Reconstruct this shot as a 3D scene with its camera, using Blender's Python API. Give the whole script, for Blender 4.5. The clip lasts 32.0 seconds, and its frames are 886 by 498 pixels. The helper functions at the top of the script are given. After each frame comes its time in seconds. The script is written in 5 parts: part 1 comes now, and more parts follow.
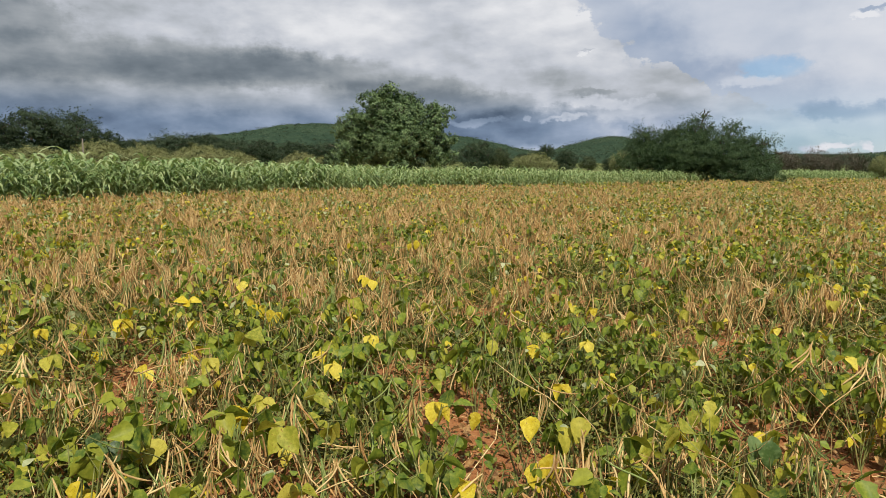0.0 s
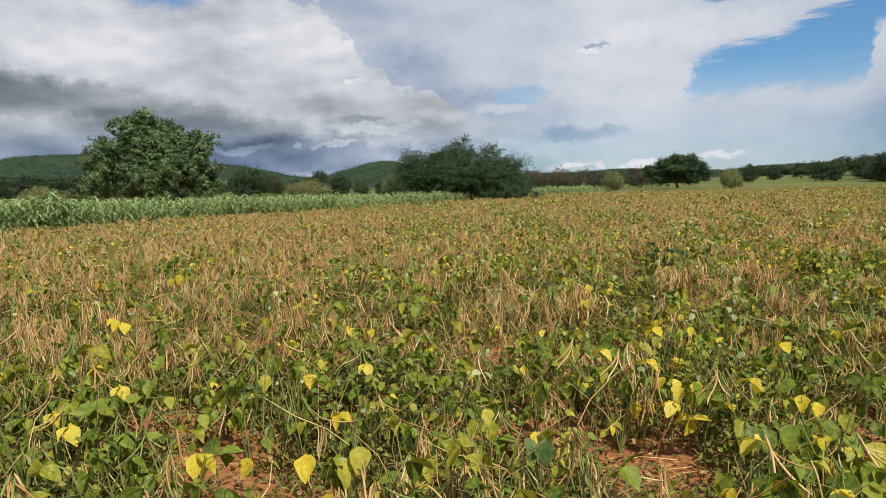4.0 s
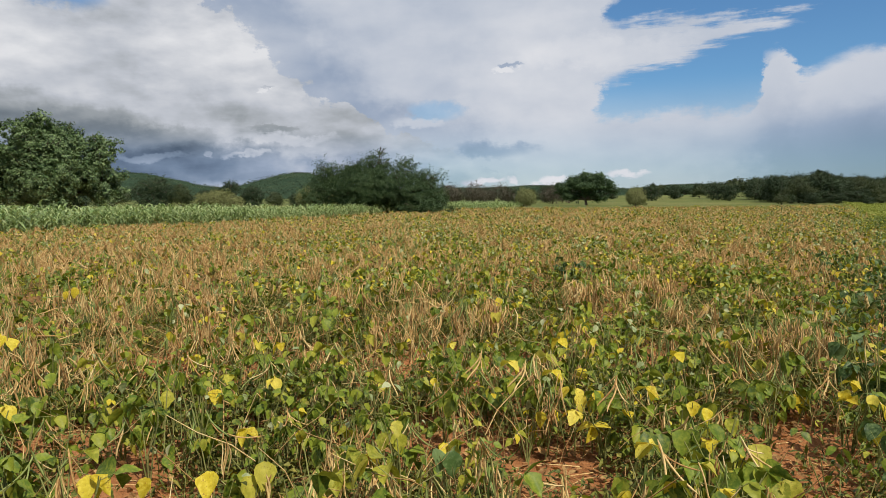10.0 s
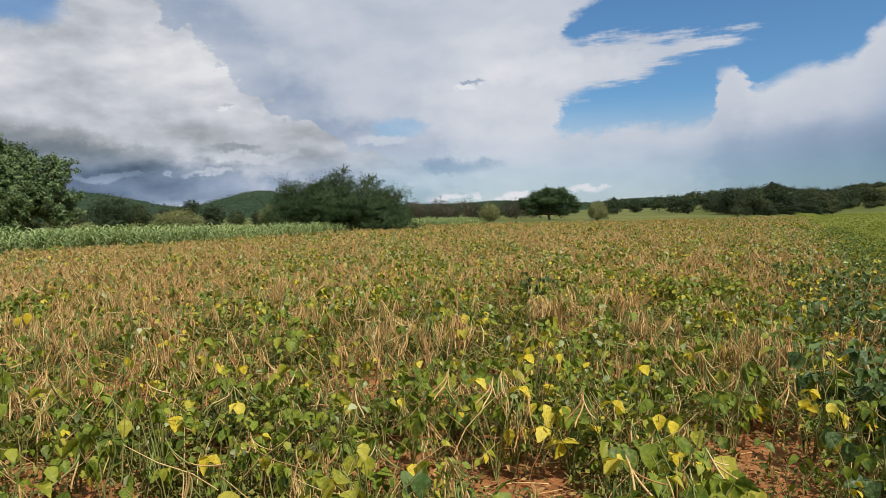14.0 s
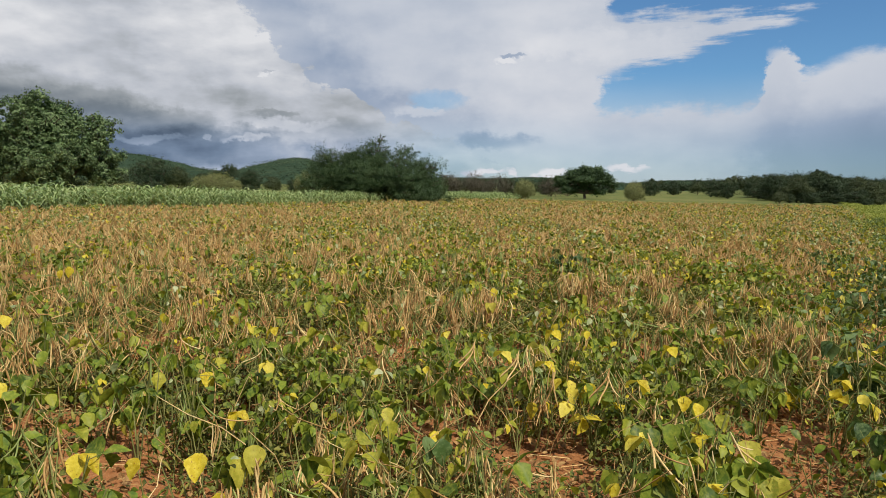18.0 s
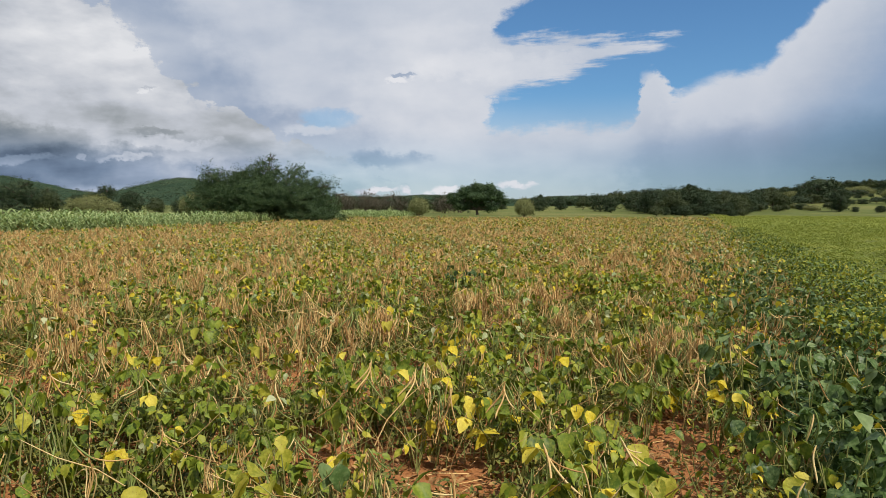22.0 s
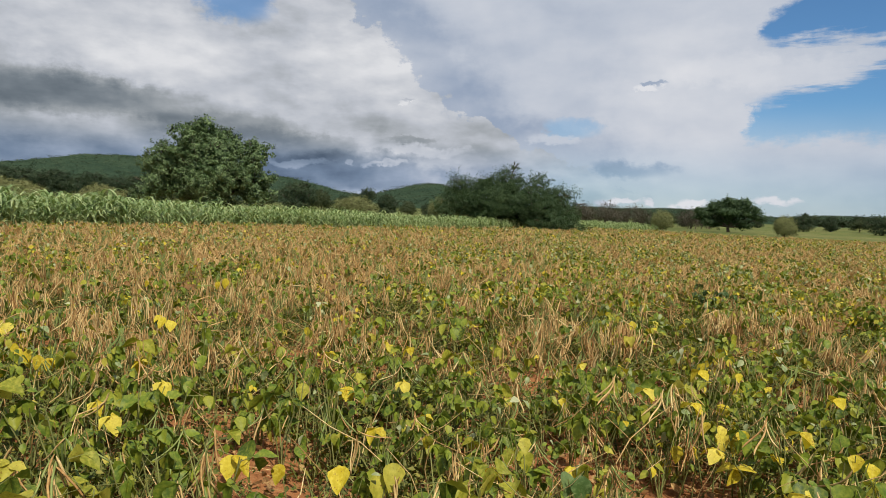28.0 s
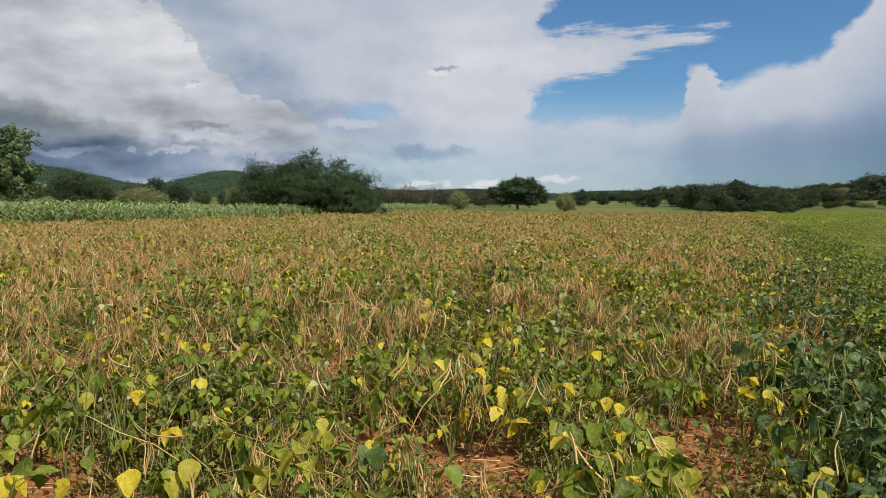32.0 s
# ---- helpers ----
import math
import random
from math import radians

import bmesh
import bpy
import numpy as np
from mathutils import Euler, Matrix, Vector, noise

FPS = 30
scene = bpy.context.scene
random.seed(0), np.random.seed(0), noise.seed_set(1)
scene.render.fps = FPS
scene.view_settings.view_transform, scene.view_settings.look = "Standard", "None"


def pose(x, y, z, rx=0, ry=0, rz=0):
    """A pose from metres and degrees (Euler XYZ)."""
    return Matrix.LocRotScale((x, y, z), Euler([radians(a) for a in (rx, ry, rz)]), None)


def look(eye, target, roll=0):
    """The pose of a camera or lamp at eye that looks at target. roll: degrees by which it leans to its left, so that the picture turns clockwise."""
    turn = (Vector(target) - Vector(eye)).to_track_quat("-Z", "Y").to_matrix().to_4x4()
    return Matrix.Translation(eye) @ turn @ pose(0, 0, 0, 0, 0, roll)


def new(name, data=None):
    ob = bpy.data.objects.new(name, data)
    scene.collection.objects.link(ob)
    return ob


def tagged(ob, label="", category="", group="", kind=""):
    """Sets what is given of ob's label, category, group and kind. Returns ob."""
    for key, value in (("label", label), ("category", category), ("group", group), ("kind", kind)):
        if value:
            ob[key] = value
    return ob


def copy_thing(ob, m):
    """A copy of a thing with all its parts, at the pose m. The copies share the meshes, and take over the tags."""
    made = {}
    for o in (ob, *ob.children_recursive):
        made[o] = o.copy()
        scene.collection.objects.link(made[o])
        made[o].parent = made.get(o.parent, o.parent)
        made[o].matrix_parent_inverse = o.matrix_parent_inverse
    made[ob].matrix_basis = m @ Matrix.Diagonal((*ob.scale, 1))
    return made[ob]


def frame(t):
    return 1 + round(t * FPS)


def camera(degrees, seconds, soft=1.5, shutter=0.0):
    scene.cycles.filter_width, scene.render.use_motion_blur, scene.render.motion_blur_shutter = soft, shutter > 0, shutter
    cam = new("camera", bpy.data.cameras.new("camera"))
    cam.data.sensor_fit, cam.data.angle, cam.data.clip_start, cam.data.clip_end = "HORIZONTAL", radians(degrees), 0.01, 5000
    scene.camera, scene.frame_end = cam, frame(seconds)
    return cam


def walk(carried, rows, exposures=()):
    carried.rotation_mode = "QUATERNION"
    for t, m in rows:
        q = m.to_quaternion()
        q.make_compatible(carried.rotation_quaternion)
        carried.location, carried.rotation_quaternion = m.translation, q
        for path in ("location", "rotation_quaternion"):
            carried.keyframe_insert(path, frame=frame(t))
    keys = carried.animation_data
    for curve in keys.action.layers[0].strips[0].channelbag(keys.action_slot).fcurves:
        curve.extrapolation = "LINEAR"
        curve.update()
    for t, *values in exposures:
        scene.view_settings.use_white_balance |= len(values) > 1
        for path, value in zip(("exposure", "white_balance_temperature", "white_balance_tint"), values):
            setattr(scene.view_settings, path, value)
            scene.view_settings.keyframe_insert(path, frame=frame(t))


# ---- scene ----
# camera ---------------------------------------------------------------
cam = camera(66.39, 32.0, soft=0.55)
# seconds, x, y, z, tilt above level, turn to the left, lean
ROWS = [
    (0, -0.049, -0.138, 1.337, -7.49, 20.29, 0.60), (0.5, -0.042, -0.131, 1.353, -7.26, 15.43, -0.63),
    (1, -0.028, -0.111, 1.352, -7.04, 11.29, -0.58), (1.5, -0.021, -0.113, 1.355, -6.36, 8.26, -0.54),
    (2, -0.018, -0.098, 1.350, -5.74, 5.44, -1.39), (2.5, -0.017, -0.105, 1.356, -5.72, 4.66, -1.11),
    (4.5, -0.032, 0.058, 1.284, -5.10, 0.92, -1.60), (5, -0.021, 0.033, 1.291, -4.57, -0.14, -2.03),
    (5.5, 0.006, 0.000, 1.303, -5.85, -4.71, -3.76), (6, 0.015, -0.004, 1.302, -4.77, -9.84, -3.42),
    (6.5, 0.023, 0.014, 1.276, -4.64, -8.53, -2.00), (7, 0.010, 0.015, 1.301, -4.62, -14.50, -0.53),
    (7.5, 0.023, 0.031, 1.297, -3.00, -17.83, -0.60), (8, 0.017, 0.021, 1.305, -3.11, -15.74, -0.74),
    (8.5, 0.004, 0.005, 1.300, -3.00, -12.66, -0.88), (9, 0.000, 0.017, 1.302, -4.51, -10.40, -0.56),
    (9.5, -0.014, 0.004, 1.296, -3.42, -7.25, -0.07), (10, -0.010, 0.002, 1.295, -4.44, -5.50, -0.37),
    (10.5, -0.019, 0.019, 1.296, -4.70, -5.13, -0.30), (11, -0.003, 0.029, 1.293, -4.46, -5.61, -0.22),
    (11.5, -0.011, 0.016, 1.299, -4.00, -6.27, -0.30), (12, 0.001, 0.030, 1.303, -4.04, -7.01, -0.76),
    (12.5, -0.007, 0.016, 1.303, -3.78, -7.46, -1.02), (13, -0.003, 0.014, 1.296, -3.53, -7.22, -0.90),
    (13.5, -0.003, 0.010, 1.299, -3.55, -7.29, -0.99), (14, -0.007, 0.018, 1.303, -3.10, -8.48, -1.15),
    (14.5, 0.003, -0.006, 1.308, -2.61, -11.41, 0.04), (16.5, -0.007, 0.019, 1.288, -5.20, -9.98, 1.05),
    (17, -0.017, 0.010, 1.295, -4.89, -5.62, 1.91), (17.5, -0.011, 0.015, 1.291, -4.85, -5.29, 1.47),
    (18, -0.003, 0.012, 1.289, -5.31, -5.75, 1.21), (18.5, -0.006, 0.013, 1.286, -5.79, -6.95, 0.56),
    (19, 0.021, 0.005, 1.274, -5.97, -8.48, 0.28), (19.5, 0.043, 0.024, 1.287, -5.65, -17.06, 0.11),
    (20, 0.032, 0.036, 1.293, -3.86, -17.31, -0.40), (20.5, 0.030, 0.029, 1.292, -3.73, -16.27, -0.00),
    (21, 0.029, 0.039, 1.294, -3.99, -16.83, -0.26), (21.5, 0.029, 0.031, 1.291, -3.84, -16.98, -0.20),
    (22, 0.012, 0.035, 1.287, -3.68, -14.55, 0.31), (22.5, 0.012, 0.019, 1.293, -4.57, -12.48, 0.37),
    (23, 0.050, 0.018, 1.292, -2.54, -16.78, 0.66), (23.5, 0.042, 0.032, 1.286, -1.75, -20.69, 0.84),
    (24, 0.035, 0.024, 1.286, -1.50, -16.35, 0.86), (24.5, 0.031, 0.034, 1.281, -2.73, -14.96, 1.76),
    (25, 0.017, 0.033, 1.284, -2.67, -13.90, 1.92), (25.5, -0.004, 0.023, 1.289, -3.32, -10.78, 2.55),
    (26, -0.018, 0.008, 1.291, -3.50, -6.07, 2.63), (26.5, -0.044, -0.002, 1.291, -3.43, -2.27, 2.34),
    (28.5, -0.061, 0.051, 1.275, -3.43, 5.89, 2.92), (29, -0.030, 0.008, 1.293, -3.53, 4.66, 2.56),
    (29.5, -0.018, 0.039, 1.277, -3.92, -0.77, 2.40), (30, -0.001, 0.016, 1.291, -4.58, -5.61, 1.78),
    (30.5, 0.008, -0.014, 1.292, -3.81, -8.53, 1.42), (31, 0.006, -0.046, 1.310, -4.15, -9.39, 1.34),
    (31.5, 0.022, -0.066, 1.320, -4.03, -9.70, 0.40), (32, 0.004, -0.091, 1.300, -4.23, -11.17, 0.74),
]
walk(cam, [(t, pose(x, y, z, 90 + p, 0, a) @ pose(0, 0, 0, 0, 0, r)) for t, x, y, z, p, a, r in ROWS],
     exposures=[(0.0, -0.08), (2.0, -0.06), (5.0, -0.12), (8.0, -0.15), (14.0, -0.14), (17.0, -0.19), (20.0, -0.10), (23.0, -0.12), (26.0, -0.20), (29.0, -0.16), (31.0, -0.23), (32.0, -0.21)])

# light ----------------------------------------------------------------
SUN_TO = Vector((0.34, -0.50, 0.80)).normalized()
SUN_EL = math.asin(SUN_TO.z)
SUN_AZ = math.atan2(SUN_TO.x, SUN_TO.y)
sun_data = bpy.data.lights.new("sun", "SUN")
sun_data.energy, sun_data.angle, sun_data.color = 4.65, radians(0.6), (1.0, 0.94, 0.84)
sun = new("sun", sun_data)
sun.matrix_world = look(SUN_TO * 50, (0, 0, 0))

world = bpy.data.worlds.new("sky")
scene.world = world
world.use_nodes = True
WT = world.node_tree
WT.nodes.clear()


class Web:
    """Small helper to write node sums as plain calls."""

    def __init__(self, tree):
        self.tree = tree

    def node(self, kind, **kw):
        n = self.tree.nodes.new(kind)
        for k, v in kw.items():
            n.inputs[k.replace("_", " ")].default_value = v
        return n

    def put(self, socket, v):
        if isinstance(v, bpy.types.NodeSocket):
            self.tree.links.new(v, socket)
        else:
            socket.default_value = v

    def m(self, op, a, b=0.0, c=0.0):
        n = self.tree.nodes.new("ShaderNodeMath")
        n.operation = op
        self.put(n.inputs[0], a)
        self.put(n.inputs[1], b)
        self.put(n.inputs[2], c)
        return n.outputs[0]

    def add(self, a, b): return self.m("ADD", a, b)
    def sub(self, a, b): return self.m("SUBTRACT", a, b)
    def mul(self, a, b): return self.m("MULTIPLY", a, b)
    def mx(self, a, b): return self.m("MAXIMUM", a, b)
    def mn(self, a, b): return self.m("MINIMUM", a, b)

    def step(self, v, lo, hi, out0=0.0, out1=1.0):
        n = self.tree.nodes.new("ShaderNodeMapRange")
        n.interpolation_type = "SMOOTHSTEP"
        self.put(n.inputs["Value"], v)
        for k, x in (("From Min", lo), ("From Max", hi), ("To Min", out0), ("To Max", out1)):
            self.put(n.inputs[k], x)
        return n.outputs[0]

    def noise(self, vec, scale, detail=4.0, rough=0.55, out="Fac"):
        n = self.tree.nodes.new("ShaderNodeTexNoise")
        if vec is not None:
            self.tree.links.new(vec, n.inputs["Vector"])
        n.inputs["Scale"].default_value = scale
        n.inputs["Detail"].default_value = detail
        n.inputs["Roughness"].default_value = rough
        return n.outputs[out]

    def ramp(self, fac, stops):
        n = self.tree.nodes.new("ShaderNodeValToRGB")
        el = n.color_ramp.elements
        while len(el) < len(stops):
            el.new(0.5)
        for e, (p, c) in zip(el, stops):
            e.position, e.color = p, (*c, 1)
        self.put(n.inputs[0], fac)
        return n.outputs[0]

    def mix(self, fac, a, b, blend="MIX"):
        n = self.tree.nodes.new("ShaderNodeMix")
        n.data_type, n.blend_type = "RGBA", blend
        self.put(n.inputs[0], fac)
        for sock, v in ((n.inputs[6], a), (n.inputs[7], b)):
            self.put(sock, (*v, 1) if isinstance(v, tuple) and len(v) == 3 else v)
        return n.outputs[2]


def build_sky():
    w = Web(WT)
    tc = WT.nodes.new("ShaderNodeTexCoord").outputs["Generated"]
    sep = WT.nodes.new("ShaderNodeSeparateXYZ")
    WT.links.new(tc, sep.inputs[0])
    deg = 180 / math.pi
    az0 = w.mul(w.m("ARCTAN2", sep.outputs[0], sep.outputs[1]), deg)
    el0 = w.mul(w.m("ARCSINE", sep.outputs[2]), deg)
    # flattened coordinates: clouds far off look longer than high
    comb = WT.nodes.new("ShaderNodeCombineXYZ")
    w.put(comb.inputs[0], w.mul(az0, 0.1))
    w.put(comb.inputs[1], w.mul(el0, 0.22))
    flat = comb.outputs[0]
    n1 = w.sub(w.noise(flat, 1.0, 5, 0.5), 0.5)
    n2 = w.sub(w.noise(tc, 13, 6, 0.52), 0.5)
    n3 = w.sub(w.noise(tc, 40, 6, 0.6), 0.5)
    n4 = w.sub(w.noise(flat, 7.0, 7, 0.65), 0.5)
    warp = w.add(w.add(w.mul(n2, 3.2), w.mul(n3, 2.2)), w.mul(n4, 1.6))
    az = w.add(az0, w.mul(w.add(w.mul(n1, 2.0), warp), 1.3))
    el = w.add(el0, w.mul(w.add(w.mul(n1, -1.0), w.mul(warp, 0.7)), 0.8))

    def blob(a, e, ra, re, soft=1.0):
        da = w.m("DIVIDE", w.sub(az, a), ra)
        de = w.m("DIVIDE", w.sub(el, e), re)
        d2 = w.add(w.mul(da, da), w.mul(de, de))
        return w.step(d2, 0.15, 1.0 + soft, 1.0, 0.0)

    # gap of clear blue between the middle sheet and the far bank
    edge_l = w.mn(w.sub(az, 18.6), w.sub(w.sub(az, 17.35), w.mul(w.mx(w.sub(el, 13.35), 0.0), 0.97)))
    rim = w.add(6.0, w.step(az, 29.0, 30.6, 0.0, 2.3))
    rim = w.add(rim, w.mul(w.mx(w.sub(az, 30.0), 0.0), 0.2))
    rim = w.add(rim, w.mul(w.mx(w.sub(az, 39.7), 0.0), 1.0))
    rim = w.add(rim, w.step(w.m("ABSOLUTE", w.sub(az, 31.4)), 0.0, 2.4, 1.7, 0.0))
    rim = w.sub(rim, w.step(w.m("ABSOLUTE", w.sub(az, 34.2)), 0.0, 2.4, 0.45, 0.0))
    over = w.sub(el, rim)
    mid = w.add(11.45, w.mul(w.sub(az, 19.0), 0.11))
    half = w.mul(w.sub(1.0, w.m("DIVIDE", w.sub(az, 19.0), 11.0)), 2.05)
    streak = WT.nodes.new("ShaderNodeCombineXYZ")
    w.put(streak.inputs[0], w.add(w.mul(az0, 0.22), w.mul(el0, -0.1)))
    w.put(streak.inputs[1], w.mul(el0, 1.5))
    wisp = w.mul(w.sub(w.noise(streak.outputs[0], 1.0, 5, 0.6), 0.5), w.step(az0, 18.0, 22.0, 0.6, 4.2))
    tongue = w.add(w.add(w.sub(half, w.m("ABSOLUTE", w.sub(el, mid))), w.mul(n4, 1.6)), wisp)
    gap = w.mn(w.mn(edge_l, over), w.mul(tongue, -1.0))
    hole = w.step(w.add(gap, w.mul(n4, 0.9)), -0.3, 0.95)
    low_veil = w.step(el0, 4.5, 9.5, 0.45, 1.0)
    hole = w.mul(hole, low_veil)
    hole = w.mx(hole, w.mul(blob(5.0, 7.2, 2.3, 0.8, 0.6), 0.5))
    hole = w.mx(hole, w.mul(blob(-22.9, 15.3, 3.2, 1.9, 0.3), 0.8))
    hole = w.mx(hole, w.mul(w.step(w.noise(tc, 3.0, 5, 0.55), 0.54, 0.66), w.step(el0, 24.0, 34.0)))

    thin = w.mul(w.step(w.mul(over, -1.0), 3.0, 12.0, 0.0, 0.25), w.step(az, 27.0, 36.0))
    thin = w.mx(thin, w.mul(w.step(el0, 7.0, 1.0, 0.0, 0.36), w.step(az, -3.0, 6.0)))
    hole = w.mx(hole, thin)
    puffs = w.mx(w.mx(blob(8.6, 1.25, 1.7, 0.4, 0.3), blob(11.0, 1.1, 1.0, 0.3, 0.3)), w.mx(blob(20.3, 1.7, 1.7, 0.35, 0.3), blob(15.2, 1.4, 1.3, 0.4, 0.3)))
    hole = w.mul(hole, w.sub(1.0, puffs))
    # tone of the cloud
    up = WT.nodes.new("ShaderNodeVectorMath")
    WT.links.new(flat, up.inputs[0])
    up.inputs[1].default_value = (0.05, 0.20, 0.0)
    relief = w.sub(w.noise(flat, 1.5, 5, 0.5), w.noise(up.outputs[0], 1.5, 5, 0.5))
    front = w.sub(az, w.sub(w.add(-5.1, w.mul(w.mx(w.sub(8.3, el), 0.0), 2.4)), w.mul(w.mx(w.sub(el, 8.3), 0.0), 1.15)))
    left = w.step(front, -0.35, 0.35, 1.0, 0.0)
    heap = w.add(0.68, w.mul(w.add(w.add(w.mul(n1, 1.1), w.mul(relief, 1.5)), w.mul(n2, 0.35)), 0.55))
    strip = w.mul(w.step(front, 0.5, 9.0, 0.20, 0.0), w.step(el0, 4.5, 8.0))
    sheet = w.add(w.sub(0.73, strip), w.mul(w.add(w.add(n1, w.mul(relief, 1.2)), n2), 0.2))
    tone = w.add(w.mul(left, heap), w.mul(w.sub(1.0, left), sheet))

    def shade(by, *b):
        nonlocal tone
        tone = w.add(tone, w.mul(blob(*b), by))

    tone = w.sub(tone, w.mul(w.mul(w.step(el0, 1.5, 8.0, 0.27, 0.0), w.step(az, -22.0, -8.0, 1.0, 0.0)), 1.0))
    shade(0.16, -30, 11.8, 9, 2.6)
    shade(0.16, -13, 11.0, 6, 3.0)
    shade(0.10, -8, 7.2, 5, 1.5)
    shade(0.12, -31, 9.6, 6, 1.4)
    shade(-0.24, -42, 7.0, 14, 1.6)
    shade(-0.20, -32, 7.0, 9, 1.3)
    shade(-0.30, -54, 9.5, 6, 1.6)
    shade(-0.16, -51, 5.4, 9, 2.6)
    shade(-0.14, -50, 2.4, 13, 1.6)
    shade(-0.12, -32, 2.6, 9, 1.3)
    shade(-0.22, -23, 5.6, 5, 0.8, 2.0)
    shade(-0.20, -18, 4.6, 5, 0.8, 2.0)
    shade(-0.16, -8.5, 5.5, 2.5, 0.25, 0.5)
    shade(-0.40, -13, 2.5, 8, 1.5)
    shade(0.26, -10.0, 3.5, 1.6, 0.26, 0.3)
    shade(0.22, -13.2, 3.4, 0.7, 0.26, 0.3)
    shade(0.20, -17.5, 3.3, 2.8, 0.32, 0.3)
    shade(0.18, -7.8, 4.8, 4.0, 0.4, 0.5)
    shade(-0.26, 9.7, 3.9, 2.8, 0.7)
    shade(-0.09, 2.0, 4.6, 9.0, 3.0)
    shade(0.10, 13.5, 9.0, 6.0, 6.0)
    shade(0.12, 19, 11.4, 6, 1.2)
    tone = w.add(tone, w.mul(puffs, 0.24))
    shade(-0.30, 11.6, 10.75, 1.1, 0.2, 0.3)
    shade(0.18, 11.1, 10.35, 1.3, 0.25, 0.3)
    shade(0.16, -8.9, 8.7, 0.5, 0.22, 0.6)
    shade(-0.14, -8.6, 8.95, 0.45, 0.12, 0.6)
    shade(0.16, 4.0, 6.2, 2.2, 0.45, 0.3)
    bank = w.step(az, 26.0, 34.0)
    bank_tone = w.add(w.sub(0.82, w.mul(w.mx(w.mul(over, -1.0), 0.0), 0.032)), w.mul(w.add(n1, n2), 0.12))
    tone = w.add(w.mul(w.sub(1.0, bank), tone), w.mul(bank, bank_tone))
    shade(-0.27, 45, 2.8, 16, 3.5)
    tone = w.mx(w.mn(tone, 1.0), 0.0)
    cloud = w.ramp(tone, [(0.0, (0.085, 0.125, 0.20)), (0.25, (0.19, 0.26, 0.375)), (0.5, (0.35, 0.425, 0.56)),
                          (0.72, (0.565, 0.615, 0.71)), (1.0, (0.82, 0.83, 0.87))])
    grey = w.ramp(tone, [(0.0, (0.10, 0.13, 0.16)), (0.25, (0.205, 0.24, 0.275)), (0.5, (0.37, 0.40, 0.43)),
                         (0.72, (0.57, 0.60, 0.66)), (1.0, (0.82, 0.83, 0.86))])
    cloud = w.mix(w.mul(left, w.step(el0, 2.5, 6.0)), cloud, grey)
    sky = WT.nodes.new("ShaderNodeTexSky")
    sky.sky_type, sky.sun_disc = "NISHITA", False
    sky.sun_elevation, sky.sun_rotation = SUN_EL, SUN_AZ
    sky.air_density, sky.dust_density, sky.ozone_density = 1.0, 0.25, 3.0
    blue = w.mix(1.0, sky.outputs[0], (0.066, 0.096, 0.116), "MULTIPLY")
    colour = w.mix(hole, cloud, blue)
    bg = WT.nodes.new("ShaderNodeBackground")
    out = WT.nodes.new("ShaderNodeOutputWorld")
    WT.links.new(colour, bg.inputs[0])
    bg.inputs[1].default_value = 1.0
    WT.links.new(bg.outputs[0], out.inputs[0])


build_sky()

# materials ------------------------------------------------------------
def blank(name):
    mat = bpy.data.materials.new(name)
    mat.use_nodes = True
    t = mat.node_tree
    t.nodes.clear()
    return mat, t, Web(t)


def finish(t, shader, height=None, w=None, bump=0.2, dist=0.02, normal_of=()):
    out = t.nodes.new("ShaderNodeOutputMaterial")
    t.links.new(shader, out.inputs[0])
    if height is not None:
        b = t.nodes.new("ShaderNodeBump")
        b.inputs["Strength"].default_value = bump
        b.inputs["Distance"].default_value = dist
        t.links.new(height, b.inputs["Height"])
        for n in normal_of:
            t.links.new(b.outputs[0], n.inputs["Normal"])


def leafy(name, stops, trans=0.3, rough=0.55, patch=0.0, spots=None, fine=60.0, calm=1.0, patch_size=0.35):
    """Foliage: colour by piece, mottling, light through the blade."""
    mat, t, w = blank(name)
    geo = t.nodes.new("ShaderNodeNewGeometry")
    info = t.nodes.new("ShaderNodeObjectInfo")
    pos = geo.outputs["Position"]
    r = w.m("FRACT", w.add(geo.outputs["Random Per Island"], info.outputs["Random"]))
    if calm < 1:
        r = w.add(w.mul(r, calm), 0.5 - 0.5 * calm)
    if patch:
        r = w.mx(w.mn(w.add(r, w.mul(w.sub(w.noise(pos, patch_size, 3), 0.5), patch)), 1.0), 0.0)
    col = w.ramp(r, stops)
    mott = w.noise(pos, fine, 3, 0.6)
    col = w.mix(w.step(mott, 0.35, 0.75, 0.0, 0.45), col, tuple(min(1, c * 1.5 + 0.01) for c in stops[-1][1]))
    if spots:
        col = w.mix(w.step(w.noise(pos, 130.0, 2), 0.62, 0.7, 0.0, 0.8), col, spots)
    p = t.nodes.new("ShaderNodeBsdfPrincipled")
    t.links.new(col, p.inputs["Base Color"])
    p.inputs["Roughness"].default_value = rough
    p.inputs["Specular IOR Level"].default_value = 0.22
    tr = t.nodes.new("ShaderNodeBsdfTranslucent")
    t.links.new(w.mix(1.0, col, (1.0, 1.0, 0.6), "MULTIPLY"), tr.inputs[0])
    mx = t.nodes.new("ShaderNodeMixShader")
    mx.inputs[0].default_value = trans
    t.links.new(p.outputs[0], mx.inputs[1])
    t.links.new(tr.outputs[0], mx.inputs[2])
    finish(t, mx.outputs[0], mott, w, 0.35, 0.004, (p,))
    return mat


